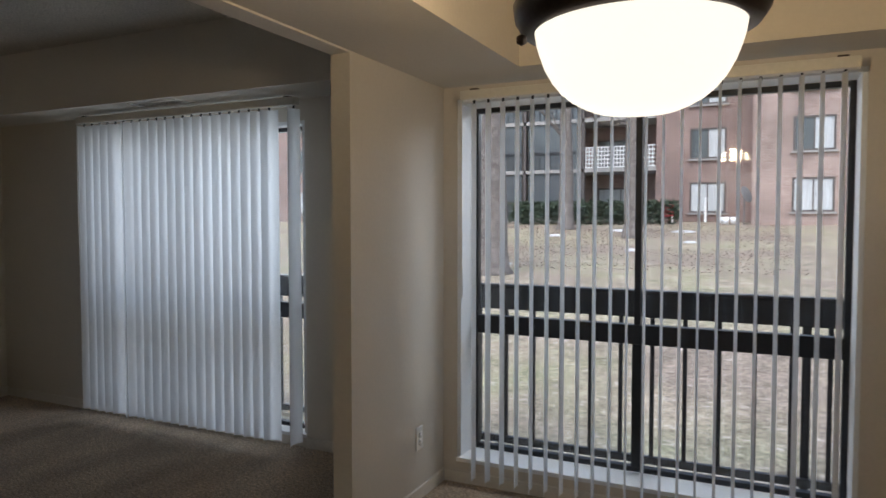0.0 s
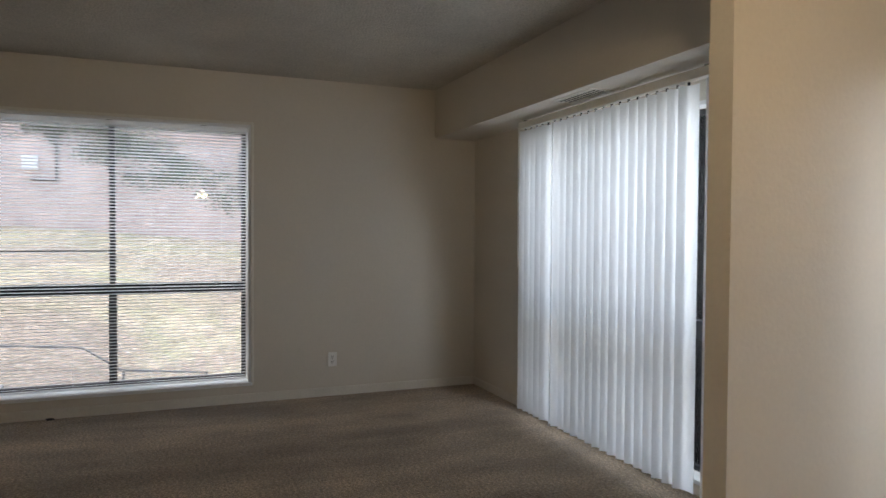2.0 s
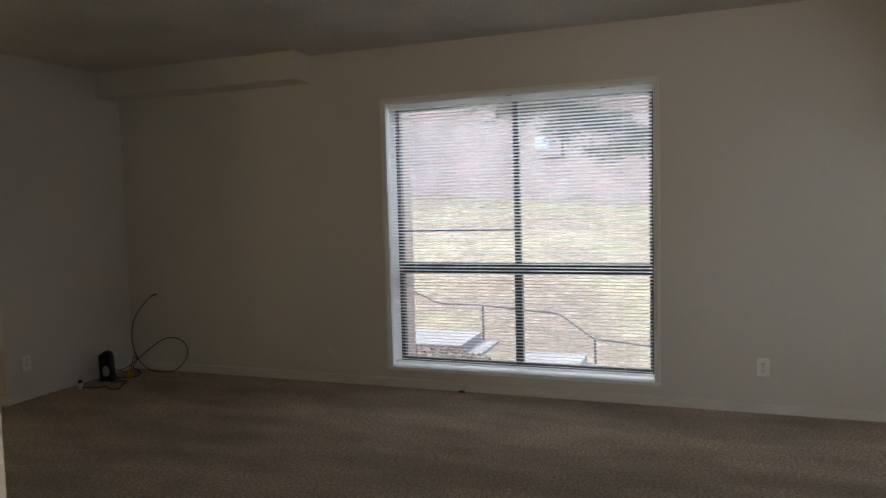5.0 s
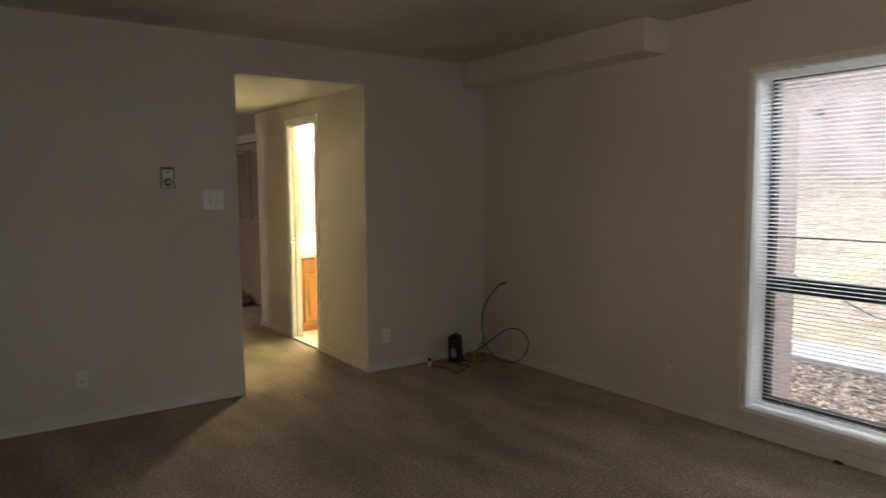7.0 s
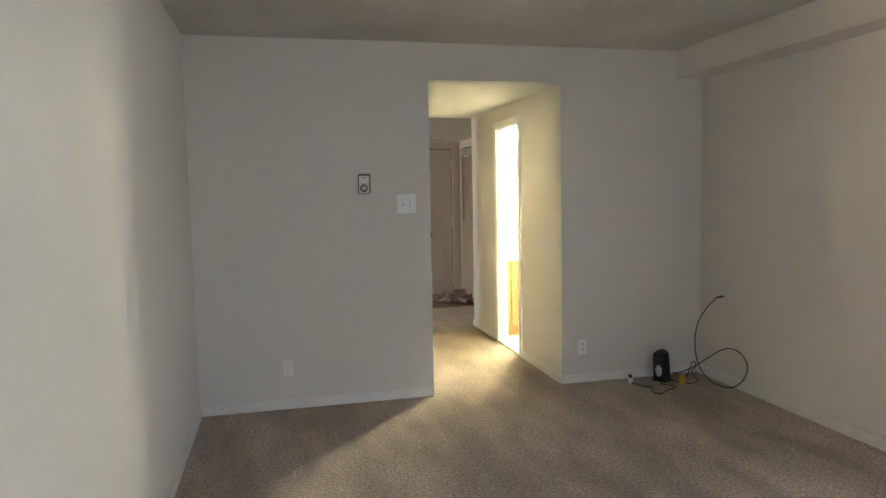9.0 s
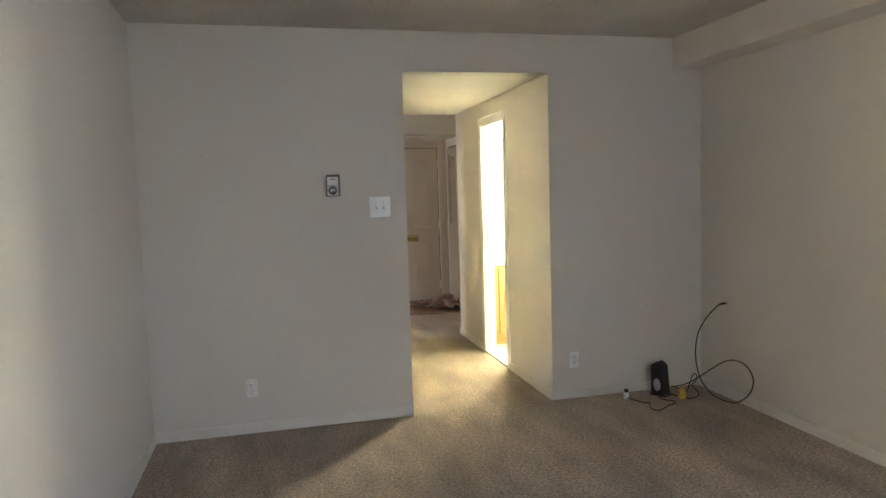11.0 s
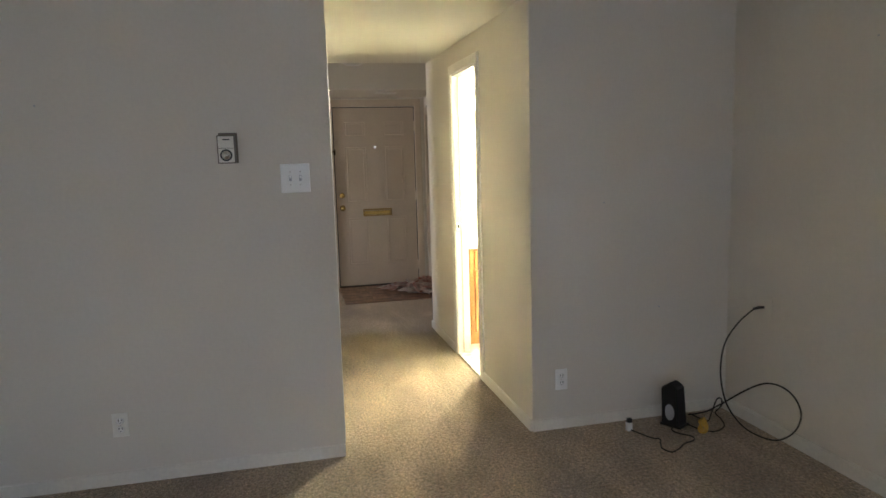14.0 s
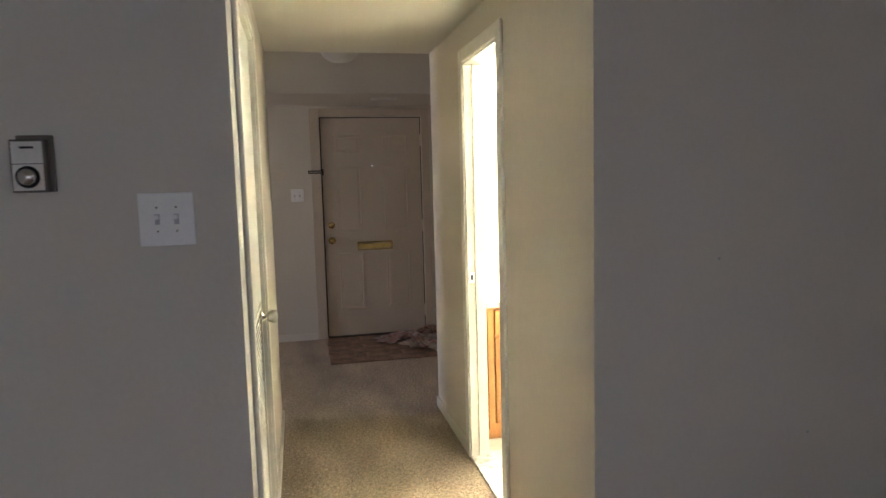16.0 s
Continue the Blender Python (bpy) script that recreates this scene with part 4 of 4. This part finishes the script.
local("bezel", lathe([(.0, .004), (.026, .004), (.0265, .0), (.0, .0)], pose(-.004, -.040, -.026, 90), 32), M_DARK, th, "dark ring behind the dial")
local("dial", lathe([(.0, .016), (.017, .016), (.019, .012), (.022, .003), (.022, 0)], pose(-.004, -.040, -.026, 90), 32), M_CHROME, th, "round chrome dial")
local("groove", boxes((-.037, .031, -.0408, -.0400, .004, .006)), M_BEIGE, th)
local("lettering", boxes((-.017, .013, -.0412, -.0400, .041, .046)), M_DARK, th)


def vent(x0, x1, y0, y1, z, along, label, half=.006):
    v = thing("ceiling_vent", ((x0 + x1) / 2, (y0 + y1) / 2, z), label, "vent", "ceiling vents")
    b = .018
    part("frame", boxes((x0, x1, y0, y0 + b, z - .006, z), (x0, x1, y1 - b, y1, z - .006, z), (x0, x0 + b, y0 + b, y1 - b, z - .006, z), (x1 - b, x1, y0 + b, y1 - b, z - .006, z)), M_TRIM, v)
    part("duct", boxes((x0 + b, x1 - b, y0 + b, y1 - b, z - .0035, z - .0025)), M_DARK, v)
    n_ = int(((x1 - x0) if along else (y1 - y0)) / .027)
    for i in range(1, n_):
        if along:
            u = x0 + (x1 - x0) * i / n_
            part("slat", boxes((u - half, u + half, y0 + b, y1 - b, z - .0065, z - .0035)), M_TRIM, v)
        else:
            u = y0 + (y1 - y0) * i / n_
            part("slat", boxes((x0 + b, x1 - b, u - half, u + half, z - .0065, z - .0035)), M_TRIM, v)


vent(-3.42, -3.02, 5.90, 6.045, 2.088, False, "painted steel air register in the soffit, slightly open", .0035)
vent(-4.07, -3.85, -4.03, -3.90, 2.147, False, "small painted steel air register above the front door", .002)

# nail holes and scuffs on the partition and south wall
for i, (x, y, z, tn) in enumerate(((-3.12 + 6.3 - 5.0, SY, 1.72, 0), (-4.45, SY, 1.2, 0), (-4.78, SY, .62, 0), (WX, .9, 1.9, 1))):
    bm = boxes((x - .004, x + .004, y, y + .001, z - .004, z + .004)) if tn == 0 else boxes((x, x + .001, y - .004, y + .004, z - .004, z + .004))
    tagged(part("nail_hole", bm, M_GREY), "small patched nail hole in the wall paint", "nail hole", "nail holes")

# a torn scrap of carpet backing by the baseboard
bm = lathe([(0, .012), (.014, .009), (.022, .003), (.024, -.002)], pose(WX + .04, 3.02, 0), 9)
for v in bm.verts:
    v.co.y += .012 * math.sin(v.co.x * 300)
tagged(part("carpet_scrap", bm, M_DARK), "small dark scrap lying on the carpet edge", "scrap")

# ---- modem and cables in the corner ----
mo = thing("modem", (-4.782, .118, 0), "black upright modem with a grey oval badge on carpet", "modem", turn=28)
bm = bmesh.new()
prof = [(-.022, 0), (.085, 0), (.078, .222), (.03, .246), (-.022, .212)]
for s in (-1, 1):
    for u, v in prof:
        bm.verts.new((s * (.042 if v > .1 else .048) + .085 * v, u * .9, v))
bm.verts.ensure_lookup_table()
k = len(prof)
bm.faces.new([bm.verts[i] for i in range(k)])
bm.faces.new([bm.verts[k + i] for i in range(k)][::-1])
for i in range(k):
    bm.faces.new((bm.verts[i], bm.verts[k + i], bm.verts[k + (i + 1) % k], bm.verts[(i + 1) % k]))
bmesh.ops.recalc_face_normals(bm, faces=bm.faces)
bmesh.ops.bevel(bm, geom=list(bm.edges), offset=.006, segments=2, affect="EDGES")
local("case", bm, M_MODEM, mo)
bm = lathe([(0, .004), (.03, .004), (.034, .0), (.034, -.004)], pose(.053, .03, .085, 90, 0, 90) @ Matrix.Diagonal((.8, 1.35, 1, 1)), 28)
local("badge", bm, M_GREY, mo, "grey oval badge")
local("foot", boxes((-.05, .05, -.03, .09, 0, .012), bevel=.004), M_MODEM, mo)
for z in (.05, .075, .10):
    local("port", boxes((-.012, .012, -.024, -.019, z, z + .014)), M_GREY, mo)


def cable(name, pts, r, label, mat=M_CABLE, cat="cable"):
    """A cable through smooth points."""
    P = [Vector(p) for p in pts]
    P = [P[0] * 2 - P[1]] + P + [P[-1] * 2 - P[-2]]
    out = []
    for i in range(1, len(P) - 2):
        for s in range(8):
            t = s / 8
            a, b, c, d = P[i - 1:i + 3]
            out.append(.5 * ((2 * b) + (c - a) * t + (2 * a - 5 * b + 4 * c - d) * t * t + (3 * b - a - 3 * c + d) * t ** 3))
    out.append(P[-2])
    bm = bmesh.new()
    ring_tube(bm, out, r, 8)
    return bm


co = thing("coaxial_cable", (-5.0, .35, 0), "stiff black coaxial cable looping up the wall", "cable")
part("cord", cable("cord", [(-4.855, .18, .062), (-4.91, .185, .064), (-4.97, .19, .075), (-5.06, .20, .115), (-5.125, .28, .20), (-5.15, .394, .272), (-5.155, .51, .289), (-5.16, .595, .255), (-5.16, .632, .182), (-5.15, .597, .088), (-5.135, .50, .014), (-5.10, .405, .008), (-5.095, .285, .022), (-5.08, .185, .105), (-5.085, .125, .25), (-5.105, .125, .41), (-5.135, .19, .54), (-5.165, .275, .636)], .0043, ""), M_CABLE, co)
bm = bmesh.new()
ring_tube(bm, [(-5.163, .270, .632), (-5.178, .293, .643), (-5.195, .312, .647)], [.007, .008, .007], 10)
part("connector", bm, M_MODEM, co)
wp = tagged(part("wall_jack", boxes((WX, WX + .005, .285, .355, .59, .705), bevel=.002), M_WALL), "beige painted cable jack plate on the wall", "jack")
pc = thing("power_cable", (-4.65, .25, 0), "thin black power cable tangled on the carpet", "cable")
part("cord", cable("cord", [(-4.530, .155, .008), (-4.577, .265, .006), (-4.612, .300, .006), (-4.59, .345, .006), (-4.566, .400, .006), (-4.585, .452, .006), (-4.648, .425, .006), (-4.698, .386, .006), (-4.768, .362, .006), (-4.785, .318, .006), (-4.74, .26, .006), (-4.735, .215, .008), (-4.77, .185, .012)], .004, ""), M_CABLE, pc)
part("cord", cable("cord", [(-4.845, .175, .012), (-4.875, .245, .006), (-4.93, .30, .006), (-5.015, .262, .008), (-5.03, .215, .03), (-5.005, .20, .062), (-5.042, .20, .10), (-5.036, .20, .138), (-5.010, .20, .133), (-4.982, .20, .066), (-4.962, .20, .022), (-4.919, .195, .038), (-4.862, .18, .066)], .0036, ""), M_CABLE, pc)
part("plug", boxes((-4.542, -4.513, .130, .158, 0, .045), bevel=.004), M_PLATE, pc, "white plug body")
part("plug_cap", boxes((-4.540, -4.515, .133, .155, .045, .068), bevel=.004), M_MODEM, pc)
bm = bmesh.new()
for k in range(5):
    c = Vector((-4.862 + k * .003, .300 + k * .003, .034))
    ring_tube(bm, [c + Vector(((.030 - .002 * k) * math.cos(a), .010 * math.sin(a * 2 + k) + .008 * math.cos(a), .012 + (.040 - .002 * k) * math.sin(a + k * .3))) for a in [2 * math.pi * i / 16 for i in range(17)]], .0042, 6)
tagged(part("coiled_cord", bm, M_YELLOW), "short coil of yellow network cord on carpet", "cable")

# ---- hall ----
def casing_x(x, s, y0, y1, z1, w, label, name, deep=T):
    """Door trim on a hall wall whose face lies at x; s is the side it stands out to."""
    d = thing(name, (x, (y0 + y1) / 2, 0), label, "door frame")
    d["kind"] = "structure"
    a, b = sorted((x, x + s * .016))
    for nm, bx in (("casing", (a, b, y0 - w, y0, 0, z1 + w)), ("casing", (a, b, y1, y1 + w, 0, z1 + w)), ("head_casing", (a, b, y0, y1, z1, z1 + w))):
        part(nm, boxes(bx, bevel=.005), M_TRIM, d)
    c, e = sorted((x - s * (deep + .001), x + s * .006))
    for nm, bx in (("jamb", (c, e, y0 - .001, y0 + .014, 0, z1)), ("jamb", (c, e, y1 - .014, y1 + .001, 0, z1)), ("head_jamb", (c, e, y0 + .014, y1 - .014, z1 - .014, z1 + .001))):
        part(nm, boxes(bx), M_TRIM, d)
    return d


bf = casing_x(HW, 1, -1.51, -0.915, 2.035, .062, "cream painted bathroom door frame, door open inward", "door_frame_1", TB)
part("stop", boxes((HW - .07, HW - .035, -1.496, -1.484, 0, 2.02)), M_TRIM, bf)
part("strike_plate", boxes((HW - .028, HW - .002, -1.4965, -1.494, .93, .985)), M_CHROME, bf, "small steel strike plate")
part("strike_hole", boxes((HW - .02, HW - .011, -1.4945, -1.493, .945, .97)), M_DARK, bf)
casing_x(HE, -1, -1.02, -0.215, 2.04, .055, "cream painted closet door frame", "door_frame_2")

cd = thing("closet_door", (HE + .012, -0.6, 0), "cream painted closet door with a louvred lower vent", "door")
part("slab", boxes((HE + .010, HE + .045, -1.003, -.232, 1.0, 2.022), (HE + .010, HE + .045, -.34, -.232, .012, 1.0), (HE + .010, HE + .045, -1.003, -.895, .012, 1.0), (HE + .010, HE + .045, -.895, -.34, .012, .12)), M_TRIM, cd)
lou = part("louvre_frame", boxes((HE + .004, HE + .012, -.36, -.34, .12, 1.0), (HE + .004, HE + .012, -.895, -.875, .12, 1.0), (HE + .004, HE + .012, -.875, -.36, .98, 1.0), (HE + .004, HE + .012, -.875, -.36, .12, .14)), M_TRIM, cd)
lv = mesh_of("louvre", boxes((-.016, .016, -.2575, .2575, -.0025, .0025)), M_TRIM)
for i in range(33):
    shared("louvre", lv, cd, pose(.012, -.0175, .155 + i * .025, 0, 35, 0))
for z in (1.83, .25):
    part("hinge", boxes((HE - .008, HE + .012, -.236, -.222, z - .045, z + .045), bevel=.003), M_TRIM, cd)
kb = part("knob", lathe([(.026, 0), (.026, .005), (.012, .008), (.009, .022)], pose(HE + .010, -.945, .93, 0, -90, 0), 24), M_CHROME, cd, "chrome knob rosette")
part("knob_grip", lathe([(.010, .022), (.022, .030), (.026, .045), (.024, .060), (.0, .066)], pose(HE + .010, -.945, .93, 0, -90, 0), 10), M_KNOB, cd, "clear faceted crystal knob")

# bathroom
bt = structure("floor_bath", boxes((WX, HW - TB + .001, -2.18, -T, .0, .006)), M_GROUT, "white square tile bathroom floor", "floor")
tile = mesh_of("tile", boxes((-.0985, .0985, -.0985, .0985, 0, .006), bevel=.0015), M_TILE)
for i in range(5):
    for j in range(10):
        shared("tile", tile, bt, pose(HW - TB - .1 - .2 * i, -.24 - .2 * j, .005))
tagged(part("threshold", boxes((HW - TB, HW + .012, -1.496, -.929, 0, .014), bevel=.004), M_MARBLE), "grey-veined white marble door threshold", "threshold", kind="structure")
# white linings added inside the bathroom to bounce more light into the hall
structure("bounce_lining_north", boxes((WX + .02, HW - TB - .012, -T - .012, -T - .002, .006, 2.3)), M_BATH, "white lining added on the bathroom wall to bounce light")
structure("bounce_lining_east", boxes((HW - TB - .010, HW - TB - .002, -.86, -T - .012, .012, 2.3), (HW - TB - .010, HW - TB - .002, -2.18, -1.56, .012, 2.3), (HW - TB - .010, HW - TB - .002, -1.56, -.86, 2.1, 2.3)), M_BATH, "white lining added around the bathroom doorway to bounce light")
structure("wall_bath_west", boxes((-5.2, -5.19, -2.18, -T, 0, 2.3)), M_BATH, "pale painted bathroom wall")

va = thing("vanity_cabinet", (-4.62, -1.90, 0), "honey oak bathroom vanity cabinet with white top", "cabinet")
part("carcass", boxes((-5.06, -4.175, -2.18, -1.655, .09, .765)), M_OAK, va)
part("toe_kick", boxes((-5.06, -4.175, -2.18, -1.70, 0, .09)), M_OAK, va)
part("stile", boxes((-4.21, -4.175, -1.655, -1.635, .09, .765)), M_OAK, va)
for x0, x1 in ((-4.50, -4.215), (-4.80, -4.51), (-5.05, -4.81)):
    d = part("drawer_front", boxes((x0, x1, -1.655, -1.633, .615, .75), bevel=.005), M_OAK, va)
    d = part("door", boxes((x0, x1, -1.655, -1.633, .12, .60), bevel=.005), M_OAK, va)
    q = new("panel", mesh_of("panel", boxes((x0 + .05, x1 - .05, -1.634, -1.628, .17, .55), bevel=.004), M_OAK))
    q.parent = d
ct = thing("counter_slab", (-4.62, -1.9, .765), "white cultured marble vanity top with backsplash", "counter")
part("slab", boxes((-5.08, -4.166, -2.178, -1.615, .766, .80), bevel=.006), M_COUNTER, ct)
part("backsplash", boxes((-5.08, -4.166, -2.178, -2.155, .80, .90), bevel=.004), M_COUNTER, ct)
part("side_splash", boxes((-4.186, -4.166, -2.155, -1.65, .80, .90), bevel=.004), M_COUNTER, ct)
mi = thing("bathroom_mirror", (-4.65, -2.175, 1.4), "frameless wall mirror above the vanity", "mirror")
part("glass", boxes((-5.05, -4.30, -2.179, -2.172, .98, 1.83)), M_MIRROR, mi)
vl = thing("vanity_light", (-4.55, -2.17, 2.0), "lit vanity light bar with frosted glass shades", "lamp")
part("bar", boxes((-5.06, -4.38, -2.179, -2.145, 1.97, 2.05), bevel=.006), M_CHROME, vl)
for x in (-4.46, -4.72, -4.98):
    part("shade", lathe([(.03, .09), (.045, .06), (.058, .0), (.055, -.03), (0, -.045)], pose(x, -2.085, 2.0), 20), M_BULB, vl, "glowing frosted glass shade")
tr = thing("towel_ring", (HW - TB - .03, -1.78, 1.2), "small chrome towel ring on the bathroom wall", "towel ring")
part("mount", boxes((HW - TB - .045, HW - TB - .010, -1.80, -1.76, 1.18, 1.22), bevel=.005), M_CHROME, tr)
bm = bmesh.new()
ring_tube(bm, [(HW - TB - .043, -1.78 + .06 * math.sin(a), 1.13 + .06 * math.cos(a)) for a in [2 * math.pi * i / 20 for i in range(21)]], .004, 6)
part("ring", bm, M_CHROME, tr)

# ---- entry ----
FX0, FX1 = -4.358, -3.43
fr = thing("door_frame_3", (-3.9, FOY_S, 0), "beige painted steel front door frame", "door frame")
fr["kind"] = "structure"
for nm, bx in (("casing", (FX0 - .075, FX0 - .004, FOY_S, FOY_S + .018, 0, 2.125)), ("casing", (FX1 + .004, FX1 + .09, FOY_S, FOY_S + .018, 0, 2.125)), ("head_casing", (FX0 - .004, FX1 + .004, FOY_S, FOY_S + .018, 2.05, 2.125))):
    part(nm, boxes(bx, bevel=.004), M_DOOR, fr)
part("sill", boxes((FX0, FX1, FOY_S - .1, FOY_S + .01, 0, .012)), M_BRONZE, fr)
for nm, bx in (("stop", (FX0 - .002, FX0 + .03, FOY_S - .1, FOY_S - .06, 0, 2.045)), ("stop", (FX1 - .03, FX1 + .012, FOY_S - .1, FOY_S - .06, 0, 2.045)), ("head_stop", (FX0 + .03, FX1 - .03, FOY_S - .1, FOY_S - .06, 2.0, 2.046))):
    part(nm, boxes(bx), M_DOOR, fr)

fd = thing("front_door", (-3.894, FOY_S - .03, 0), "closed beige six-panel front door with brass mail slot", "door")
yd = FOY_S - .012
part("slab", boxes((FX0 + .004, FX1 - .004, yd - .045, yd, .014, 2.041)), M_DOOR, fd)


def panel(x0, x1, z0, z1):
    """A moulded raised panel: sunk groove with a field inside."""
    bm = bmesh.new()
    lv_ = ((0, .0015), (.008, .0055), (.020, .001), (.034, .0045))
    rings = [[bm.verts.new((x, yd + d, z)) for x, z in ((x0 + o, z0 + o), (x1 - o, z0 + o), (x1 - o, z1 - o), (x0 + o, z1 - o))] for o, d in lv_]
    for a, b in zip(rings, rings[1:]):
        for i in range(4):
            bm.faces.new((a[i], a[(i + 1) % 4], b[(i + 1) % 4], b[i]))
    bm.faces.new(rings[-1])
    bmesh.ops.recalc_face_normals(bm, faces=bm.faces)
    base = boxes((x0, x1, yd - .004, yd + .0014, z0, z1))
    base.to_mesh(me := bpy.data.meshes.new("tmp"))
    base.free()
    bm.from_mesh(me)
    bpy.data.meshes.remove(me)
    part("panel", bm, M_DOOR, fd)


for x0, x1 in ((-4.23, -4.0), (-3.79, -3.56)):
    panel(x0, x1, 1.72, 1.88)
    panel(x0, x1, .98, 1.60)
    panel(x0, x1, .26, .80)
sl = part("mail_slot", boxes((-4.063, -3.733, yd, yd + .016, .884, .897), (-4.063, -3.733, yd, yd + .016, .816, .829), (-4.063, -4.050, yd, yd + .016, .829, .884), (-3.746, -3.733, yd, yd + .016, .829, .884), bevel=.004), M_BRASS, fd, "polished brass mail slot")
q = new("flap", mesh_of("flap", boxes((-4.047, -3.749, yd + .001, yd + .005, .832, .876), bevel=.0015), M_BRASS))
q.parent = sl
part("deadbolt", lathe([(.030, 0), (.030, .008), (.022, .014), (0, .016)], pose(-3.502, yd, 1.060, -90), 24), M_BRASS, fd, "round brass deadbolt")
part("thumb_turn", boxes((-3.514, -3.490, yd + .014, yd + .028, 1.055, 1.065), bevel=.002), M_BRASS, fd)
part("knob", lathe([(.033, 0), (.033, .006), (.013, .012), (.013, .03), (.027, .042), (.029, .055), (.02, .066), (0, .069)], pose(-3.502, yd, .918, -90), 24), M_BRASS, fd, "worn brass door knob")
part("peephole", lathe([(.008, 0), (.008, .004), (.004, .005), (0, .005)], pose(-3.897, yd, 1.60, -90), 16), M_DAYLENS, fd, "peephole lens bright with daylight")
for z in (1.83, 1.03, .22):
    part("hinge", boxes((FX0 - .006, FX0 + .010, yd, yd + .012, z - .055, z + .055), bevel=.002), M_DOOR, fd)
# dark strips draw the shade in the gap round the door
for bx in ((FX0 - .004, FX0 + .006, yd - .03, yd + .003, .012, 2.046), (FX1 - .008, FX1 + .004, yd - .03, yd + .003, .012, 2.046), (FX0 + .006, FX1 - .008, yd - .03, yd + .003, 2.036, 2.05), (FX0 + .005, FX1 - .005, yd - .03, yd + .001, .012, .018)):
    part("gap_shade", boxes(bx), M_DARK, fd)
ch = thing("door_chain", (-3.41, FOY_S + .018, 1.55), "dark metal swing bar door guard on the frame", "door guard")
part("plate", boxes((-3.45, -3.415, yd, yd + .008, 1.52, 1.58), bevel=.002), M_BRONZE, ch)
part("bar", boxes((-3.43, -3.31, FOY_S + .018, FOY_S + .03, 1.538, 1.548), (-3.43, -3.31, FOY_S + .018, FOY_S + .03, 1.557, 1.567), (-3.32, -3.31, FOY_S + .018, FOY_S + .03, 1.548, 1.557), bevel=.002), M_BRONZE, ch)

# bifold louvred closet door on the entry's side wall
bi = thing("bifold_door", (FOY_W + .02, -3.95, 0), "beige louvred bifold closet door", "door")
lv2 = mesh_of("louvre", boxes((-.014, .014, -.168, .168, -.002, .002)), M_DOOR_SHADED)
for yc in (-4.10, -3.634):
    part("panel_frame", boxes((FOY_W + .002, FOY_W + .03, yc - .23, yc - .17, .02, 2.02), (FOY_W + .002, FOY_W + .03, yc + .17, yc + .23, .02, 2.02), (FOY_W + .002, FOY_W + .03, yc - .17, yc + .17, 1.93, 2.02), (FOY_W + .002, FOY_W + .03, yc - .17, yc + .17, .02, 1.05)), M_DOOR_SHADED, bi)
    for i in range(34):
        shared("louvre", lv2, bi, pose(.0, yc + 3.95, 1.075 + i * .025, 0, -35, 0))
part("shadow_gap", boxes((FOY_W + .001, FOY_W + .005, -4.35, -4.33, 0, 2.04)), M_DARK, bi)
part("shadow_gap", boxes((FOY_W + .001, FOY_W + .005, -4.33, -3.404, 2.02, 2.04)), M_DARK, bi)

vy = structure("floor_entry", boxes((FOY_W, -3.405, FOY_S, -3.56, .0, .003)), M_VINYL, "dark brown mottled vinyl tile entry floor", "floor")
vt = mesh_of("tile", boxes((-.151, .151, -.151, .151, 0, .003), bevel=.001), M_VINYL)
for i in range(3):
    for j in range(3):
        shared("tile", vt, vy, pose(-3.558 - .305 * i, -3.715 - .305 * j, .003))

# dropped newspapers and flyers inside the door
rng = random.Random(44)
for i in range(15):
    x, y = rng.uniform(-4.36, -4.12), rng.uniform(-4.30, -3.72)
    if i < 3:
        x = rng.uniform(-4.10, -3.92)
        y = rng.uniform(-4.30, -4.05)
    w, l = rng.uniform(.16, .26), rng.uniform(.22, .34)
    bm = bmesh.new()
    nx, ny = 6, 6
    hgt = rng.uniform(.01, .05) + (.02 * (i % 5) if i >= 3 else 0)
    ph = rng.uniform(0, 6)
    g = [[bm.verts.new(((a / nx - .5) * w, (b / ny - .5) * l, .008 + hgt * (.5 + .5 * math.sin(ph + a * .9 + b * .5)) * (.3 + a / nx))) for b in range(ny + 1)] for a in range(nx + 1)]
    for a in range(nx):
        for b in range(ny):
            f = bm.faces.new((g[a][b], g[a + 1][b], g[a + 1][b + 1], g[a][b + 1]))
            f.smooth = False
    bmesh.ops.solidify(bm, geom=list(bm.faces), thickness=.0015)
    ob = part("newspaper", bm, M_PAPER if i % 3 else M_PAPER2)
    ob.matrix_world = pose(x, y, .004 + .006 * (i % 6), 0, 0, rng.uniform(0, 180))
    tagged(ob, "crumpled printed newspaper sheet on the entry floor", "newspaper", "newspapers inside the door")

dl = thing("ceiling_light", (-3.56, -3.36, H), "unlit frosted glass dome ceiling light", "lamp")
part("base", lathe([(0, -.03), (.15, -.03), (.155, 0)], pose(-3.56, -3.36, H), 32), M_TRIM, dl)
part("shade", lathe([(.145, -.03), (.142, -.07), (.118, -.11), (.07, -.137), (0, -.145)], pose(-3.56, -3.36, H), 32), M_DOME, dl)

# lamps inside their shades
lamp_point("pendant_glow", (LX, LY, 1.805), 15, (1.0, 0.75, 0.44), .1)
lamp_point("vanity_glow", (-4.72, -2.02, 2.0), 5.5, (0.97, 0.90, 0.55), .14)
